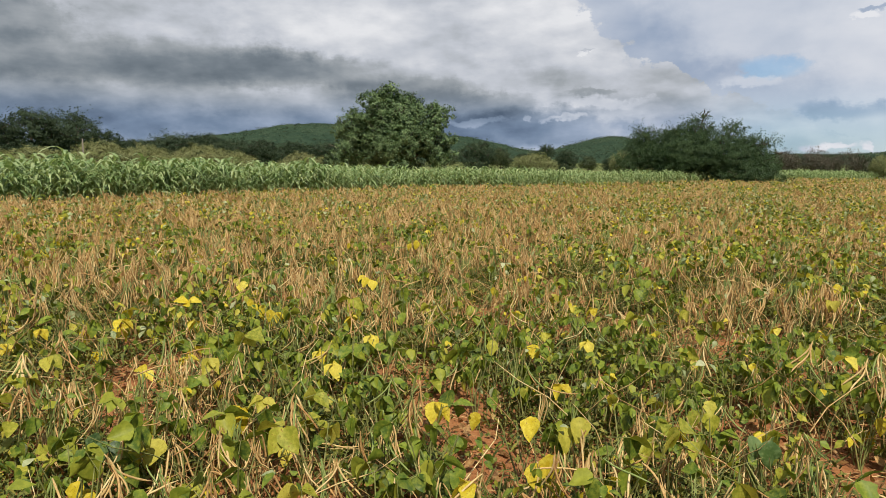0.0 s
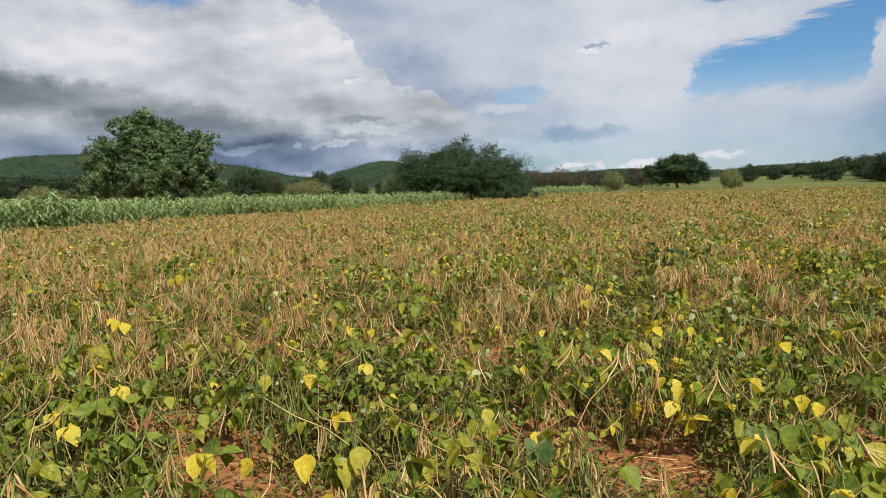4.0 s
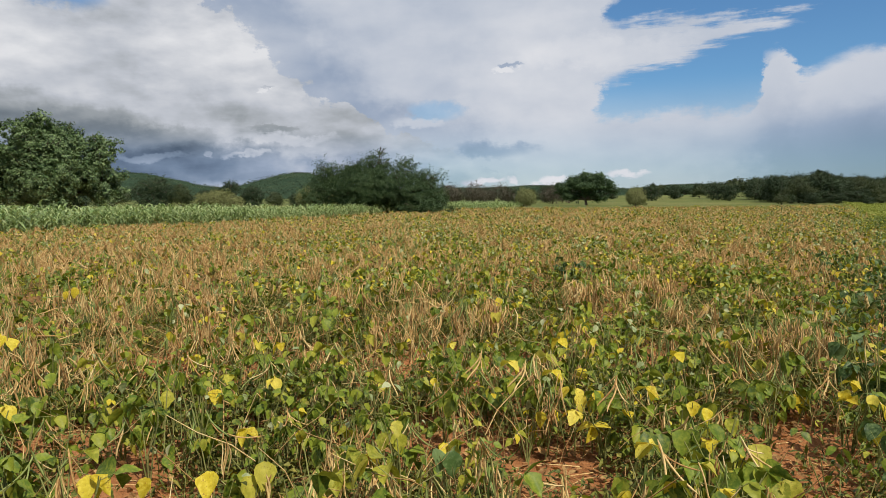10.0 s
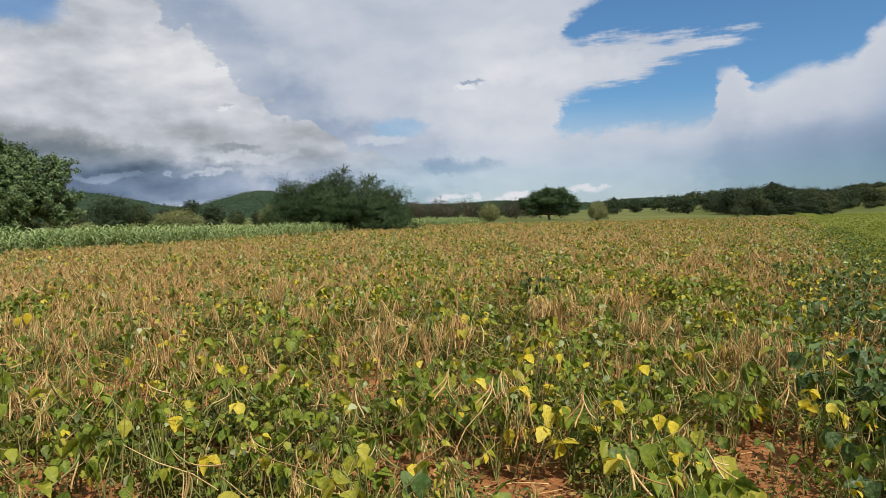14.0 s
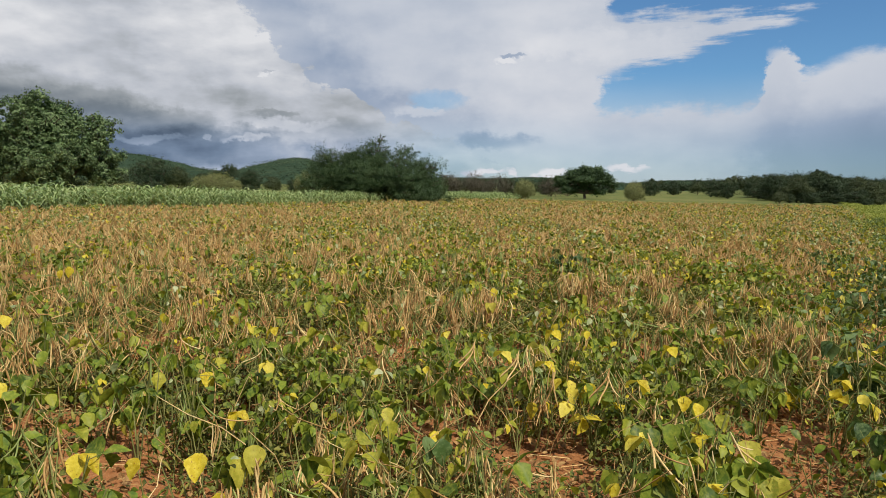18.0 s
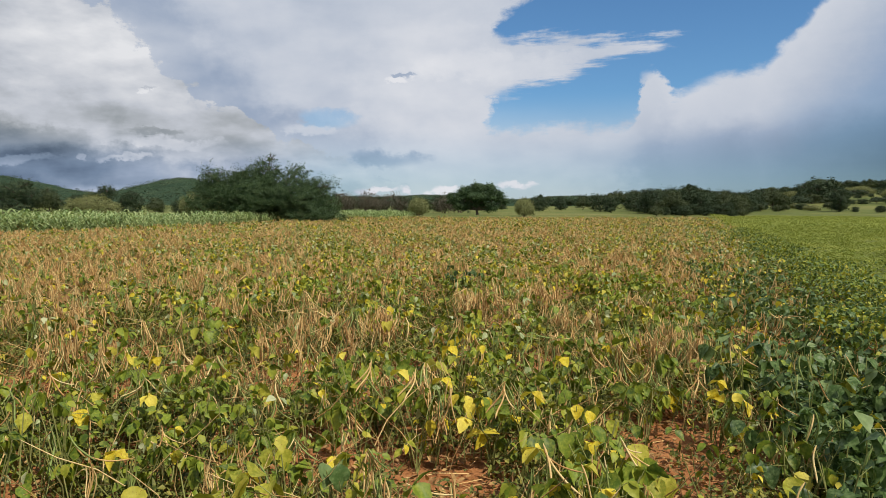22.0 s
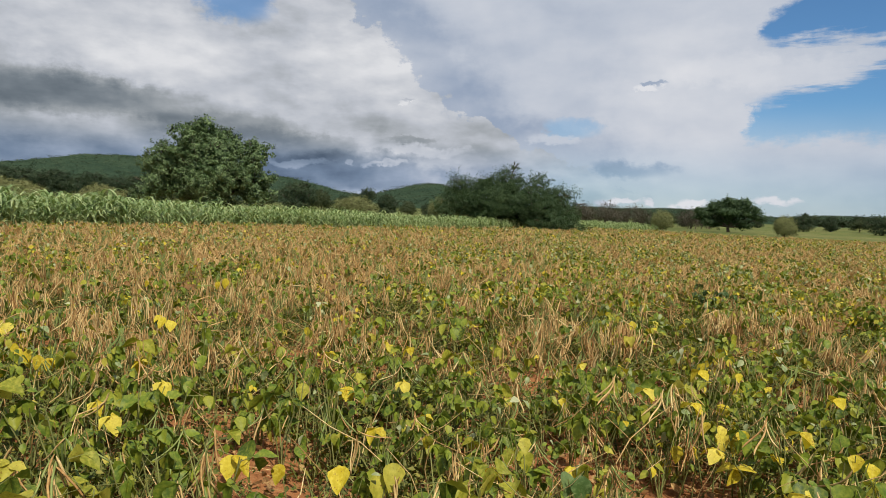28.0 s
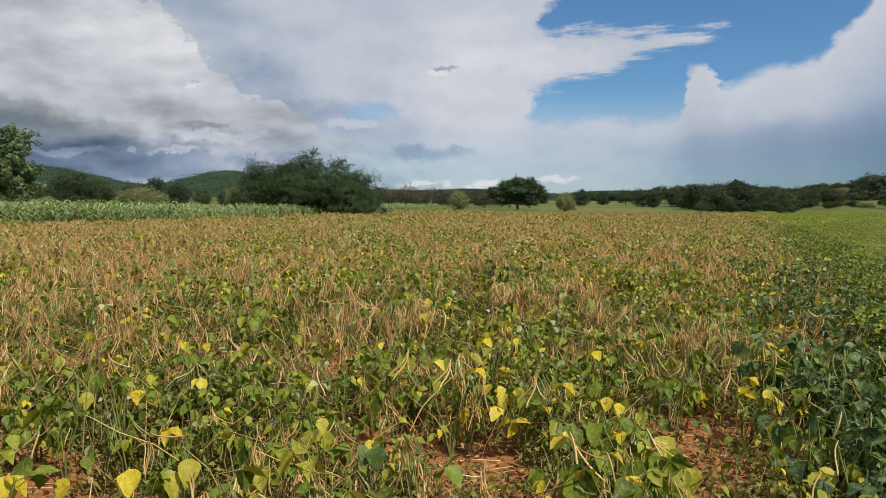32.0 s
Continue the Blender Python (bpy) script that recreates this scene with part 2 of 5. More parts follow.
def solid(name, stops, scale=30.0, rough=0.8, bump=0.4, dist=0.005, detail=5):
    mat, t, w = blank(name)
    geo = t.nodes.new("ShaderNodeNewGeometry")
    info = t.nodes.new("ShaderNodeObjectInfo")
    pos = geo.outputs["Position"]
    r = w.m("FRACT", w.add(geo.outputs["Random Per Island"], info.outputs["Random"]))
    n = w.noise(pos, scale, detail, 0.6)
    col = w.ramp(w.mn(w.mx(w.add(w.mul(r, 0.55), w.mul(w.sub(n, 0.27), 0.9)), 0.0), 1.0), stops)
    p = t.nodes.new("ShaderNodeBsdfPrincipled")
    t.links.new(col, p.inputs["Base Color"])
    p.inputs["Roughness"].default_value = rough
    p.inputs["Specular IOR Level"].default_value = 0.12
    finish(t, p.outputs[0], n, w, bump, dist, (p,))
    return mat


M_GREEN = leafy("bean_leaf_green", [(0.0, (0.050, 0.090, 0.015)), (0.4, (0.100, 0.165, 0.019)), (0.75, (0.180, 0.240, 0.025)), (1.0, (0.31, 0.31, 0.035))], 0.22, 0.48)
M_DEEP = leafy("bean_leaf_deep_green", [(0.0, (0.028, 0.058, 0.014)), (0.5, (0.055, 0.105, 0.024)), (0.85, (0.10, 0.165, 0.045)), (1.0, (0.20, 0.26, 0.10))], 0.22, 0.42)
M_LIME = leafy("bean_leaf_turning", [(0.0, (0.19, 0.225, 0.022)), (0.6, (0.33, 0.33, 0.028)), (1.0, (0.52, 0.45, 0.07))], 0.3, 0.55, spots=(0.30, 0.16, 0.03))
M_YELLOW = leafy("bean_leaf_yellow", [(0.0, (0.46, 0.33, 0.012)), (0.6, (0.64, 0.49, 0.022)), (1.0, (0.70, 0.58, 0.09))], 0.28, 0.6, spots=(0.36, 0.19, 0.03))
M_POD = solid("dry_pod", [(0.0, (0.23, 0.095, 0.032)), (0.3, (0.48, 0.275, 0.100)), (0.65, (0.72, 0.51, 0.215)), (1.0, (0.87, 0.73, 0.40))], 45, 0.65)
M_GPOD = solid("green_pod", [(0.0, (0.16, 0.23, 0.06)), (1.0, (0.36, 0.40, 0.13))], 45, 0.5)
M_STEM = solid("bean_stem", [(0.0, (0.13, 0.13, 0.035)), (0.6, (0.25, 0.26, 0.08)), (1.0, (0.42, 0.36, 0.16))], 40, 0.7)
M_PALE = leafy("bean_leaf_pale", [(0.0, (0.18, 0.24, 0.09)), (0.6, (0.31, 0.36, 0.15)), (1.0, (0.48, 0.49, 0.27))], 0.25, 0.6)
M_LITTER = leafy("dry_leaf_litter", [(0.0, (0.13, 0.058, 0.024)), (0.5, (0.29, 0.145, 0.052)), (1.0, (0.48, 0.32, 0.13))], 0.1, 0.8)
M_WEED = leafy("low_weed", [(0.0, (0.034, 0.056, 0.013)), (0.5, (0.078, 0.108, 0.021)), (0.85, (0.155, 0.175, 0.032)), (1.0, (0.29, 0.25, 0.05))], 0.16, 0.6, patch=0.5, patch_size=2.2)
M_MEADOW = leafy("meadow_leaf", [(0.0, (0.105, 0.160, 0.030)), (0.5, (0.205, 0.255, 0.046)), (1.0, (0.38, 0.38, 0.10))], 0.35, 0.65, patch=1.2, calm=0.5)
M_SORGHUM = leafy("sorghum_blade", [(0.0, (0.115, 0.20, 0.060)), (0.5, (0.22, 0.315, 0.115)), (1.0, (0.42, 0.48, 0.23))], 0.3, 0.5, fine=6.0)
# pale top stop and patches put sunlit clumps and dark gaps into the colour
M_TREE1 = leafy("broad_tree_leaf", [(0.0, (0.022, 0.050, 0.018)), (0.5, (0.058, 0.108, 0.032)), (0.8, (0.13, 0.20, 0.075)), (1.0, (0.28, 0.36, 0.17))], 0.16, 0.42, fine=3.0, calm=0.6, patch=1.2, patch_size=0.9)
# lightest stop paints highlights into the leaf colour
M_TREE2 = leafy("acacia_leaf", [(0.0, (0.021, 0.046, 0.018)), (0.6, (0.046, 0.086, 0.034)), (1.0, (0.14, 0.20, 0.085))], 0.25, 0.55, fine=3.0, calm=0.4, patch=1.0, patch_size=0.8)
M_FAR = leafy("far_tree_leaf", [(0.0, (0.018, 0.036, 0.018)), (0.6, (0.037, 0.060, 0.027)), (1.0, (0.078, 0.105, 0.048))], 0.15, 0.65, fine=2.0, calm=0.4, patch=1.0, patch_size=0.5)
M_SCRUB = leafy("scrub_leaf", [(0.0, (0.030, 0.048, 0.020)), (0.6, (0.060, 0.082, 0.033)), (1.0, (0.12, 0.135, 0.056))], 0.2, 0.6, fine=3.0, calm=0.45, patch=1.0, patch_size=0.7)
M_OLIVE = leafy("pale_bush_leaf", [(0.0, (0.12, 0.145, 0.055)), (0.6, (0.205, 0.22, 0.085)), (1.0, (0.30, 0.29, 0.13))], 0.2, 0.7, fine=3.0, calm=0.3, patch=0.6, patch_size=0.8)
M_DRYBUSH = leafy("dry_bush_leaf", [(0.0, (0.045, 0.046, 0.032)), (0.6, (0.085, 0.074, 0.050)), (1.0, (0.15, 0.125, 0.085))], 0.1, 0.7, fine=3.0)
M_BARK = solid("bark", [(0.0, (0.05, 0.04, 0.03)), (1.0, (0.19, 0.15, 0.11))], 8, 0.9, 0.8, 0.03)
M_WOOD = solid("weathered_post", [(0.0, (0.20, 0.17, 0.13)), (1.0, (0.42, 0.37, 0.30))], 12, 0.9)


def ground_material():
    mat, t, w = blank("soil_and_turf")
    geo = t.nodes.new("ShaderNodeNewGeometry")
    pos = geo.outputs["Position"]
    sep = t.nodes.new("ShaderNodeSeparateXYZ")
    t.links.new(pos, sep.inputs[0])
    big = w.noise(pos, 0.9, 5, 0.6)
    fine = w.noise(pos, 28, 6, 0.65)
    crumb = w.noise(pos, 140, 3, 0.6)
    soil = w.ramp(w.add(w.mul(big, 0.4), w.mul(fine, 0.6)), [(0.25, (0.19, 0.075, 0.028)), (0.5, (0.37, 0.155, 0.058)), (0.75, (0.50, 0.25, 0.105))])
    soil = w.mix(w.step(crumb, 0.6, 0.7, 0.0, 0.5), soil, (0.50, 0.31, 0.16))
    turf = w.ramp(w.add(w.mul(w.noise(pos, 0.035, 5, 0.65), 0.65), w.mul(w.noise(pos, 0.7, 5, 0.7), 0.35)),
                  [(0.30, (0.060, 0.085, 0.024)), (0.5, (0.125, 0.145, 0.040)), (0.68, (0.23, 0.21, 0.075))])
    # tilled soil within the field and its edges, turf beyond
    out_r = w.step(w.sub(sep.outputs[0], w.add(2.35, w.mul(sep.outputs[1], 0.70))), 0.0, 1.2)
    dist = w.m("SQRT", w.add(w.mul(sep.outputs[0], sep.outputs[0]), w.mul(sep.outputs[1], sep.outputs[1])))
    soil = w.mix(w.step(dist, 5.0, 14.0, 0.0, 0.65), soil, (0.185, 0.160, 0.058))
    far = w.step(sep.outputs[1], 52.0, 55.0)
    col = w.mix(w.mx(w.mul(out_r, w.step(dist, 5.0, 9.0)), far), soil, turf)
    p = t.nodes.new("ShaderNodeBsdfPrincipled")
    t.links.new(col, p.inputs["Base Color"])
    p.inputs["Roughness"].default_value = 0.95
    p.inputs["Specular IOR Level"].default_value = 0.1
    finish(t, p.outputs[0], w.add(fine, w.mul(crumb, 0.4)), w, 0.8, 0.02, (p,))
    return mat


def hill_material():
    mat, t, w = blank("wooded_hill")
    geo = t.nodes.new("ShaderNodeNewGeometry")
    pos = geo.outputs["Position"]
    a = w.noise(pos, 0.012, 5, 0.6)
    b = w.noise(pos, 0.12, 5, 0.7)
    # bluish stops: distance haze is put into the slope colour
    col = w.ramp(w.add(w.mul(a, 0.45), w.mul(b, 0.55)), [(0.3, (0.024, 0.044, 0.030)), (0.5, (0.042, 0.070, 0.042)), (0.68, (0.075, 0.105, 0.058))])
    p = t.nodes.new("ShaderNodeBsdfPrincipled")
    t.links.new(col, p.inputs["Base Color"])
    p.inputs["Roughness"].default_value = 1.0
    p.inputs["Specular IOR Level"].default_value = 0.0
    finish(t, p.outputs[0], b, w, 1.0, 4.0, (p,))
    return mat


M_GROUND, M_HILL = ground_material(), hill_material()

# mesh tools -----------------------------------------------------------
RNG = np.random.default_rng(7)


def smooth(v, lo, hi):
    k = np.clip((v - lo) / (hi - lo), 0, 1)
    return k * k * (3 - 2 * k)


def lift(x, y):
    """Height of the ground: level field, slopes rising far off on one side."""
    x, y = np.asarray(x, float), np.asarray(y, float)
    r, az = np.hypot(x, y), np.degrees(np.arctan2(x, y))
    up = smooth(r, 85, 330) * smooth(az, 22, 46) * 5.4 + smooth(r, 78, 190) * smooth(az, 13, 22) * 1.1
    up = up + smooth(r, 170, 320) * smooth(az, 40, 46) * 2.4
    dips = 0.02 * np.sin(x * 3.1 + 1.3 * np.sin(y * 1.7)) * np.sin(y * 2.7)
    return up + dips * smooth(r, 60, 20)


def mesh_of(name, chunks, mats, even=True):
    """One mesh from chunks (points, faces, material)."""
    me = bpy.data.meshes.new(name)
    chunks = [c for c in chunks if len(c[0]) and len(c[1])]
    base, loops, starts, kinds, s0, pts = 0, [], [], [], 0, []
    for v, f, k in chunks:
        f = np.asarray(f, np.int32) + base
        pts.append(np.asarray(v, np.float32))
        loops.append(f.ravel())
        starts.append(s0 + np.arange(len(f), dtype=np.int32) * f.shape[1])
        kinds.append(np.full(len(f), k, np.int32))
        s0 += f.size
        base += len(v)
    pts, loops, starts, kinds = (np.concatenate(a) for a in (pts, loops, starts, kinds))
    me.vertices.add(len(pts))
    me.vertices.foreach_set("co", pts.ravel())
    me.loops.add(len(loops))
    me.loops.foreach_set("vertex_index", loops)
    me.polygons.add(len(starts))
    me.polygons.foreach_set("loop_start", starts)
    for m in mats:
        me.materials.append(m)
    me.polygons.foreach_set("material_index", kinds)
    me.polygons.foreach_set("use_smooth", np.full(len(starts), even))
    me.update(calc_edges=True)
    return me


def turns(yaw, pitch, roll):
    """Rotations: roll about y, then pitch about x, then yaw about z."""
    cz, sz, cx, sx, cy, sy = np.cos(yaw), np.sin(yaw), np.cos(pitch), np.sin(pitch), np.cos(roll), np.sin(roll)
    o, l = np.zeros_like(cz), np.ones_like(cz)
    Z = np.stack([cz, -sz, o, sz, cz, o, o, o, l], -1).reshape(-1, 3, 3)
    X = np.stack([l, o, o, o, cx, -sx, o, sx, cx], -1).reshape(-1, 3, 3)
    Y = np.stack([cy, o, sy, o, l, o, -sy, o, cy], -1).reshape(-1, 3, 3)
    return Z @ X @ Y


def strew(shape, rot, pos, size):
    """Copies of a small shape: size is one number or three for each."""
    v, f = shape
    size = np.asarray(size, float)
    if size.ndim == 1:
        size = size[:, None].repeat(3, 1)
    p = np.einsum("nij,nkj->nki", rot, v[None] * size[:, None, :]) + pos[:, None, :]
    n = len(v)
    faces = (np.asarray(f)[None] + (np.arange(len(pos)) * n)[:, None, None]).reshape(-1, len(f[0]))
    return p.reshape(-1, 3), faces


def blade_shape(widths, length=1.0, fold=0.15, droop=0.3, cols=3):
    """A leaf along +y, folded on its midrib and drooping to its tip."""
    n = len(widths)
    v, f = [], []
    for i, wd in enumerate(widths):
        s = i / (n - 1)
        for j in range(cols):
            u = j / (cols - 1) * 2 - 1
            v.append((u * wd / 2, s * length, (0.35 * abs(u) + 0.65 * u * u) * wd * fold - droop * s * s * length + 0.03 * math.sin(9 * s + 3 * u) * wd))
    for i in range(n - 1):
        for j in range(cols - 1):
            a = i * cols + j
            f.append((a, a + 1, a + cols + 1, a + cols))
    return np.array(v), np.array(f)


def tube_shape(points, radii, sides=5):
    pts = [Vector(p) for p in points]
    v, f = [], []
    for i, p in enumerate(pts):
        d = (pts[min(i + 1, len(pts) - 1)] - pts[max(i - 1, 0)]).normalized()
        a = d.cross(Vector((0.31, 0.87, 0.39))).normalized()
        b = d.cross(a)
        for k in range(sides):
            q = p + (a * math.cos(k * math.tau / sides) + b * math.sin(k * math.tau / sides)) * radii[i]
            v.append(tuple(q))
    for i in range(len(pts) - 1):
        for k in range(sides):
            k2 = (k + 1) % sides
            f.append((i * sides + k, i * sides + k2, (i + 1) * sides + k2, (i + 1) * sides + k))
    return np.array(v), np.array(f)


LEAF_MID = blade_shape([0.22, 0.70, 0.54, 0.04], 1.0, 0.16, 0.28, 3)
LEAF_LOW = (np.array([(0, 0, 0), (0.40, 0.42, 0.06), (0, 1.0, -0.22), (-0.40, 0.42, 0.06)]), np.array([(0, 1, 2, 3)]))


def pod_shape(bend, sides, segs, beads=0.0):
    pts, rad = [], []
    for i in range(segs + 1):
        s = i / segs
        pts.append((bend * s * s, 0.05 * math.sin(s * 5), -s))
        rad.append((0.0215 if 0 < i < segs else 0.009) * (1 + beads * (i % 2)))
    return tube_shape(pts, rad, sides)


POD_FINE = [pod_shape(b, 6, 8, 0.10) for b in (0.06, 0.28, -0.22, 0.55)]
POD_MID = [(v * np.array([1.3, 1.3, 1]), f) for v, f in (pod_shape(b, 3, 3) for b in (0.12, 0.30))]
POD_LOW = [(pod_shape(0.2, 3, 1)[0] * np.array([3.0, 3.0, 1]), pod_shape(0.2, 3, 1)[1])]


def part(name, data, parent, label=""):
    ob = new(name, data)
    ob.parent = parent
    if label:
        tagged(ob, label)
    return ob


# ground ---------------------------------------------------------------
def build_ground():
    radii = np.concatenate([[0.0], np.linspace(0.4, 9, 70), np.geomspace(9.3, 4200, 90)])
    n = 320
    ang = np.arange(n) * math.tau / n
    v = [(0.0, 0.0, 0.0)]
    for r in radii[1:]:
        x, y = r * np.sin(ang), r * np.cos(ang)
        z = lift(x, y)
        if r < 9.5:
            z = z + 0.018 * np.array([noise.noise(Vector((a * 2.2, b * 2.2, 0))) + 0.5 * noise.noise(Vector((a * 9, b * 9, 3))) for a, b in zip(x, y)])
        v.extend(zip(x, y, z))
    v = np.array(v)
    k = np.arange(n)
    k2 = (k + 1) % n
    tri = np.stack([np.zeros(n, int), 1 + k2, 1 + k], 1)
    quads = []
    for i in range(len(radii) - 2):
        a, b = 1 + i * n, 1 + (i + 1) * n
        quads.append(np.stack([a + k, a + k2, b + k2, b + k], 1))
    me = bpy.data.meshes.new("ground")
    me.from_pydata(v.tolist(), [], tri.tolist() + np.concatenate(quads).tolist())
    me.materials.append(M_GROUND)
    me.polygons.foreach_set("use_smooth", np.ones(len(me.polygons), bool))
    tagged(new("ground", me), "orange-brown tilled soil running out into green turf", "ground", kind="structure")


build_ground()


def polar(az, d):
    a = radians(az)
    return d * math.sin(a), d * math.cos(a)


def build_hill(az0, az1, dist, ridge, depth, label):
    """A wooded ridge: ridge is (bearing, rise of the crest above the eye in degrees)."""
    na, nd = 300, 30
    az = np.linspace(az0, az1, na)
    up = np.interp(az, [p[0] for p in ridge], [p[1] for p in ridge])
    up = np.convolve(np.pad(up, 7, "edge"), np.hanning(17)[1:-1] / np.hanning(17).sum(), "valid")
    crest = 1.3 + dist * 1.03 * np.tan(np.radians(up))
    crest *= smooth(az, az0, az0 + 3) * smooth(az, az1, az1 - 3)
    v = []
    for j in range(nd):
        s = j / (nd - 1)
        prof = smooth(np.array(s), 0, 0.62) if s < 0.62 else 1 - 0.5 * smooth(np.array(s), 0.62, 1)
        r = dist * (0.72 + depth * s)
        x, y = r * np.sin(np.radians(az)), r * np.cos(np.radians(az))
        rough_ = np.array([noise.noise(Vector((a / 30, b / 30, 0))) * 1.6 + noise.noise(Vector((a / 9, b / 9, 5))) * 0.8 for a, b in zip(x, y)])
        z = crest * float(prof) + rough_ * np.minimum(1, crest * float(prof) / 8) - 0.5
        v.extend(zip(x, y, z))
    k = np.arange(na - 1)
    f = np.concatenate([np.stack([j * na + k, j * na + k + 1, (j + 1) * na + k + 1, (j + 1) * na + k], 1) for j in range(nd - 1)])
    v = np.array(v)
    hill = tagged(new("hill", None), label, "hill")
    part("slope", mesh_of("slope", [(v, f, 0)], [M_HILL]), hill)
    # woodland: low crowns standing on the slope, each a few tufts
    pick = RNG.choice(len(v) * 2 // 3, 9000)
    at = v[pick] + RNG.normal(0, [dist * 0.006, dist * 0.006, 0], (9000, 3))
    at = at[at[:, 2] > 4]
    clump = np.repeat(at, 6, 0)
    s = dist * 0.0012
    clump = clump + RNG.normal(0, [s, s, s * 0.3], clump.shape) + [0, 0, s * 0.1]
    m = len(clump)
    tree = strew(LEAF_LOW, turns(RNG.uniform(0, 6.3, m), RNG.normal(0.35, 0.4, m), RNG.normal(0, 0.4, m)), clump, RNG.uniform(0.7, 1.5, m) * s)
    wood = part("woodland", mesh_of("woodland", [(*tree, 0)], [M_HILLWOOD], False), hill)
    tagged(wood, "dense green trees covering the slope", kind="stuff")


# stops carry bluish haze, lit canopy and shaded gaps as colour
M_HILLWOOD = leafy("hill_wood", [(0.0, (0.022, 0.044, 0.030)), (0.55, (0.052, 0.085, 0.050)), (1.0, (0.12, 0.15, 0.080))], 0.1, 0.85, fine=0.3)
build_hill(-24, 12, 1500, [(-24, 0.2), (-14, 0.5), (-11, 0.98), (-9.6, 1.38), (-8.4, 1.72), (-7.4, 1.93), (-6.3, 2.08), (-5.4, 1.95), (-4.2, 1.6), (-1, 0.8), (4, 0.4), (12, 0.3)], 0.5, "distant rounded hill covered in green woodland")
build_hill(-68, -6, 800, [(-68, 0.8), (-50, 1.0), (-43, 1.2), (-38.8, 1.75), (-36.6, 2.05), (-35.3, 2.38), (-33.5, 2.7), (-31.7, 2.84), (-30, 2.82), (-25, 2.5), (-21, 2.15), (-19.4, 2.0), (-17.4, 1.8), (-16.2, 1.48), (-14.6, 1.12), (-13.3, 0.92), (-11, 0.6), (-6, 0.1)], 0.5, "long low wooded hill behind the trees")
build_hill(2, 36, 1300, [(2, 0.5), (6, 0.72), (8, 0.66), (11, 0.72), (13, 0.86), (15, 0.8), (18, 0.6), (21, 0.5), (24, 0.8), (36, 0.9)], 0.5, "low far ridge of dark woodland")


# trees ----------------------------------------------------------------
def crown_points(rng, lumps, n, shell=0.55):
    """Leaf places in a crown of several rounded lumps (x, y, z, rx, rz)."""
    lumps = np.array(lumps, float)
    vol = lumps[:, 3] ** 2 * lumps[:, 4]
    which = rng.choice(len(lumps), n, p=vol / vol.sum())
    d = rng.normal(size=(n, 3))
    d /= np.linalg.norm(d, axis=1)[:, None]
    rad = (shell + (1 - shell) * rng.random(n)) * (1 + 0.11 * rng.normal(size=n).clip(-1.5, 1.5))
    L = lumps[which]
    return L[:, :3] + d * rad[:, None] * L[:, [3, 3, 4]], d


def clustered(rng, lumps, twigs, leaves, spread, shell=0.55, spray=0.0):
    """Leaves in tufts on the crown's lumps; with spray, each tuft runs out along its twig."""
    at, d = crown_points(rng, lumps, twigs, shell)
    if spray:
        way = d * [1, 1, 0.6] + [0, 0, 0.25] + rng.normal(0, 0.35, d.shape)
        way /= np.linalg.norm(way, axis=1)[:, None]
        u = rng.random((twigs, leaves, 1))
        reach = spray * rng.uniform(0.3, 1.3, (twigs, 1, 1)) ** 1.5
        p = (at[:, None] + way[:, None] * u * reach).reshape(-1, 3) + rng.normal(0, spread, (twigs * leaves, 3)) * [1, 1, 0.55]
    else:
        p = np.repeat(at, leaves, 0) + rng.normal(0, spread, (twigs * leaves, 3)) * [1, 1, 0.75]
    out = np.repeat(d, leaves, 0) + [0, 0, 0.45] + rng.normal(0, 0.38, p.shape)
    out /= np.linalg.norm(out, axis=1)[:, None]
    ok = p[:, 2] > 0.05
    return p[ok], out[ok]


def limb(a, b, r0, r1, rng, segs=4, sides=6):
    a, b = np.array(a, float), np.array(b, float)
    k = np.linalg.norm(b - a)
    pts = [a + (b - a) * i / segs + (rng.normal(0, 0.05 * k, 3) if 0 < i < segs else 0) for i in range(segs + 1)]
    return tube_shape(pts, np.linspace(r0, r1, segs + 1), sides)


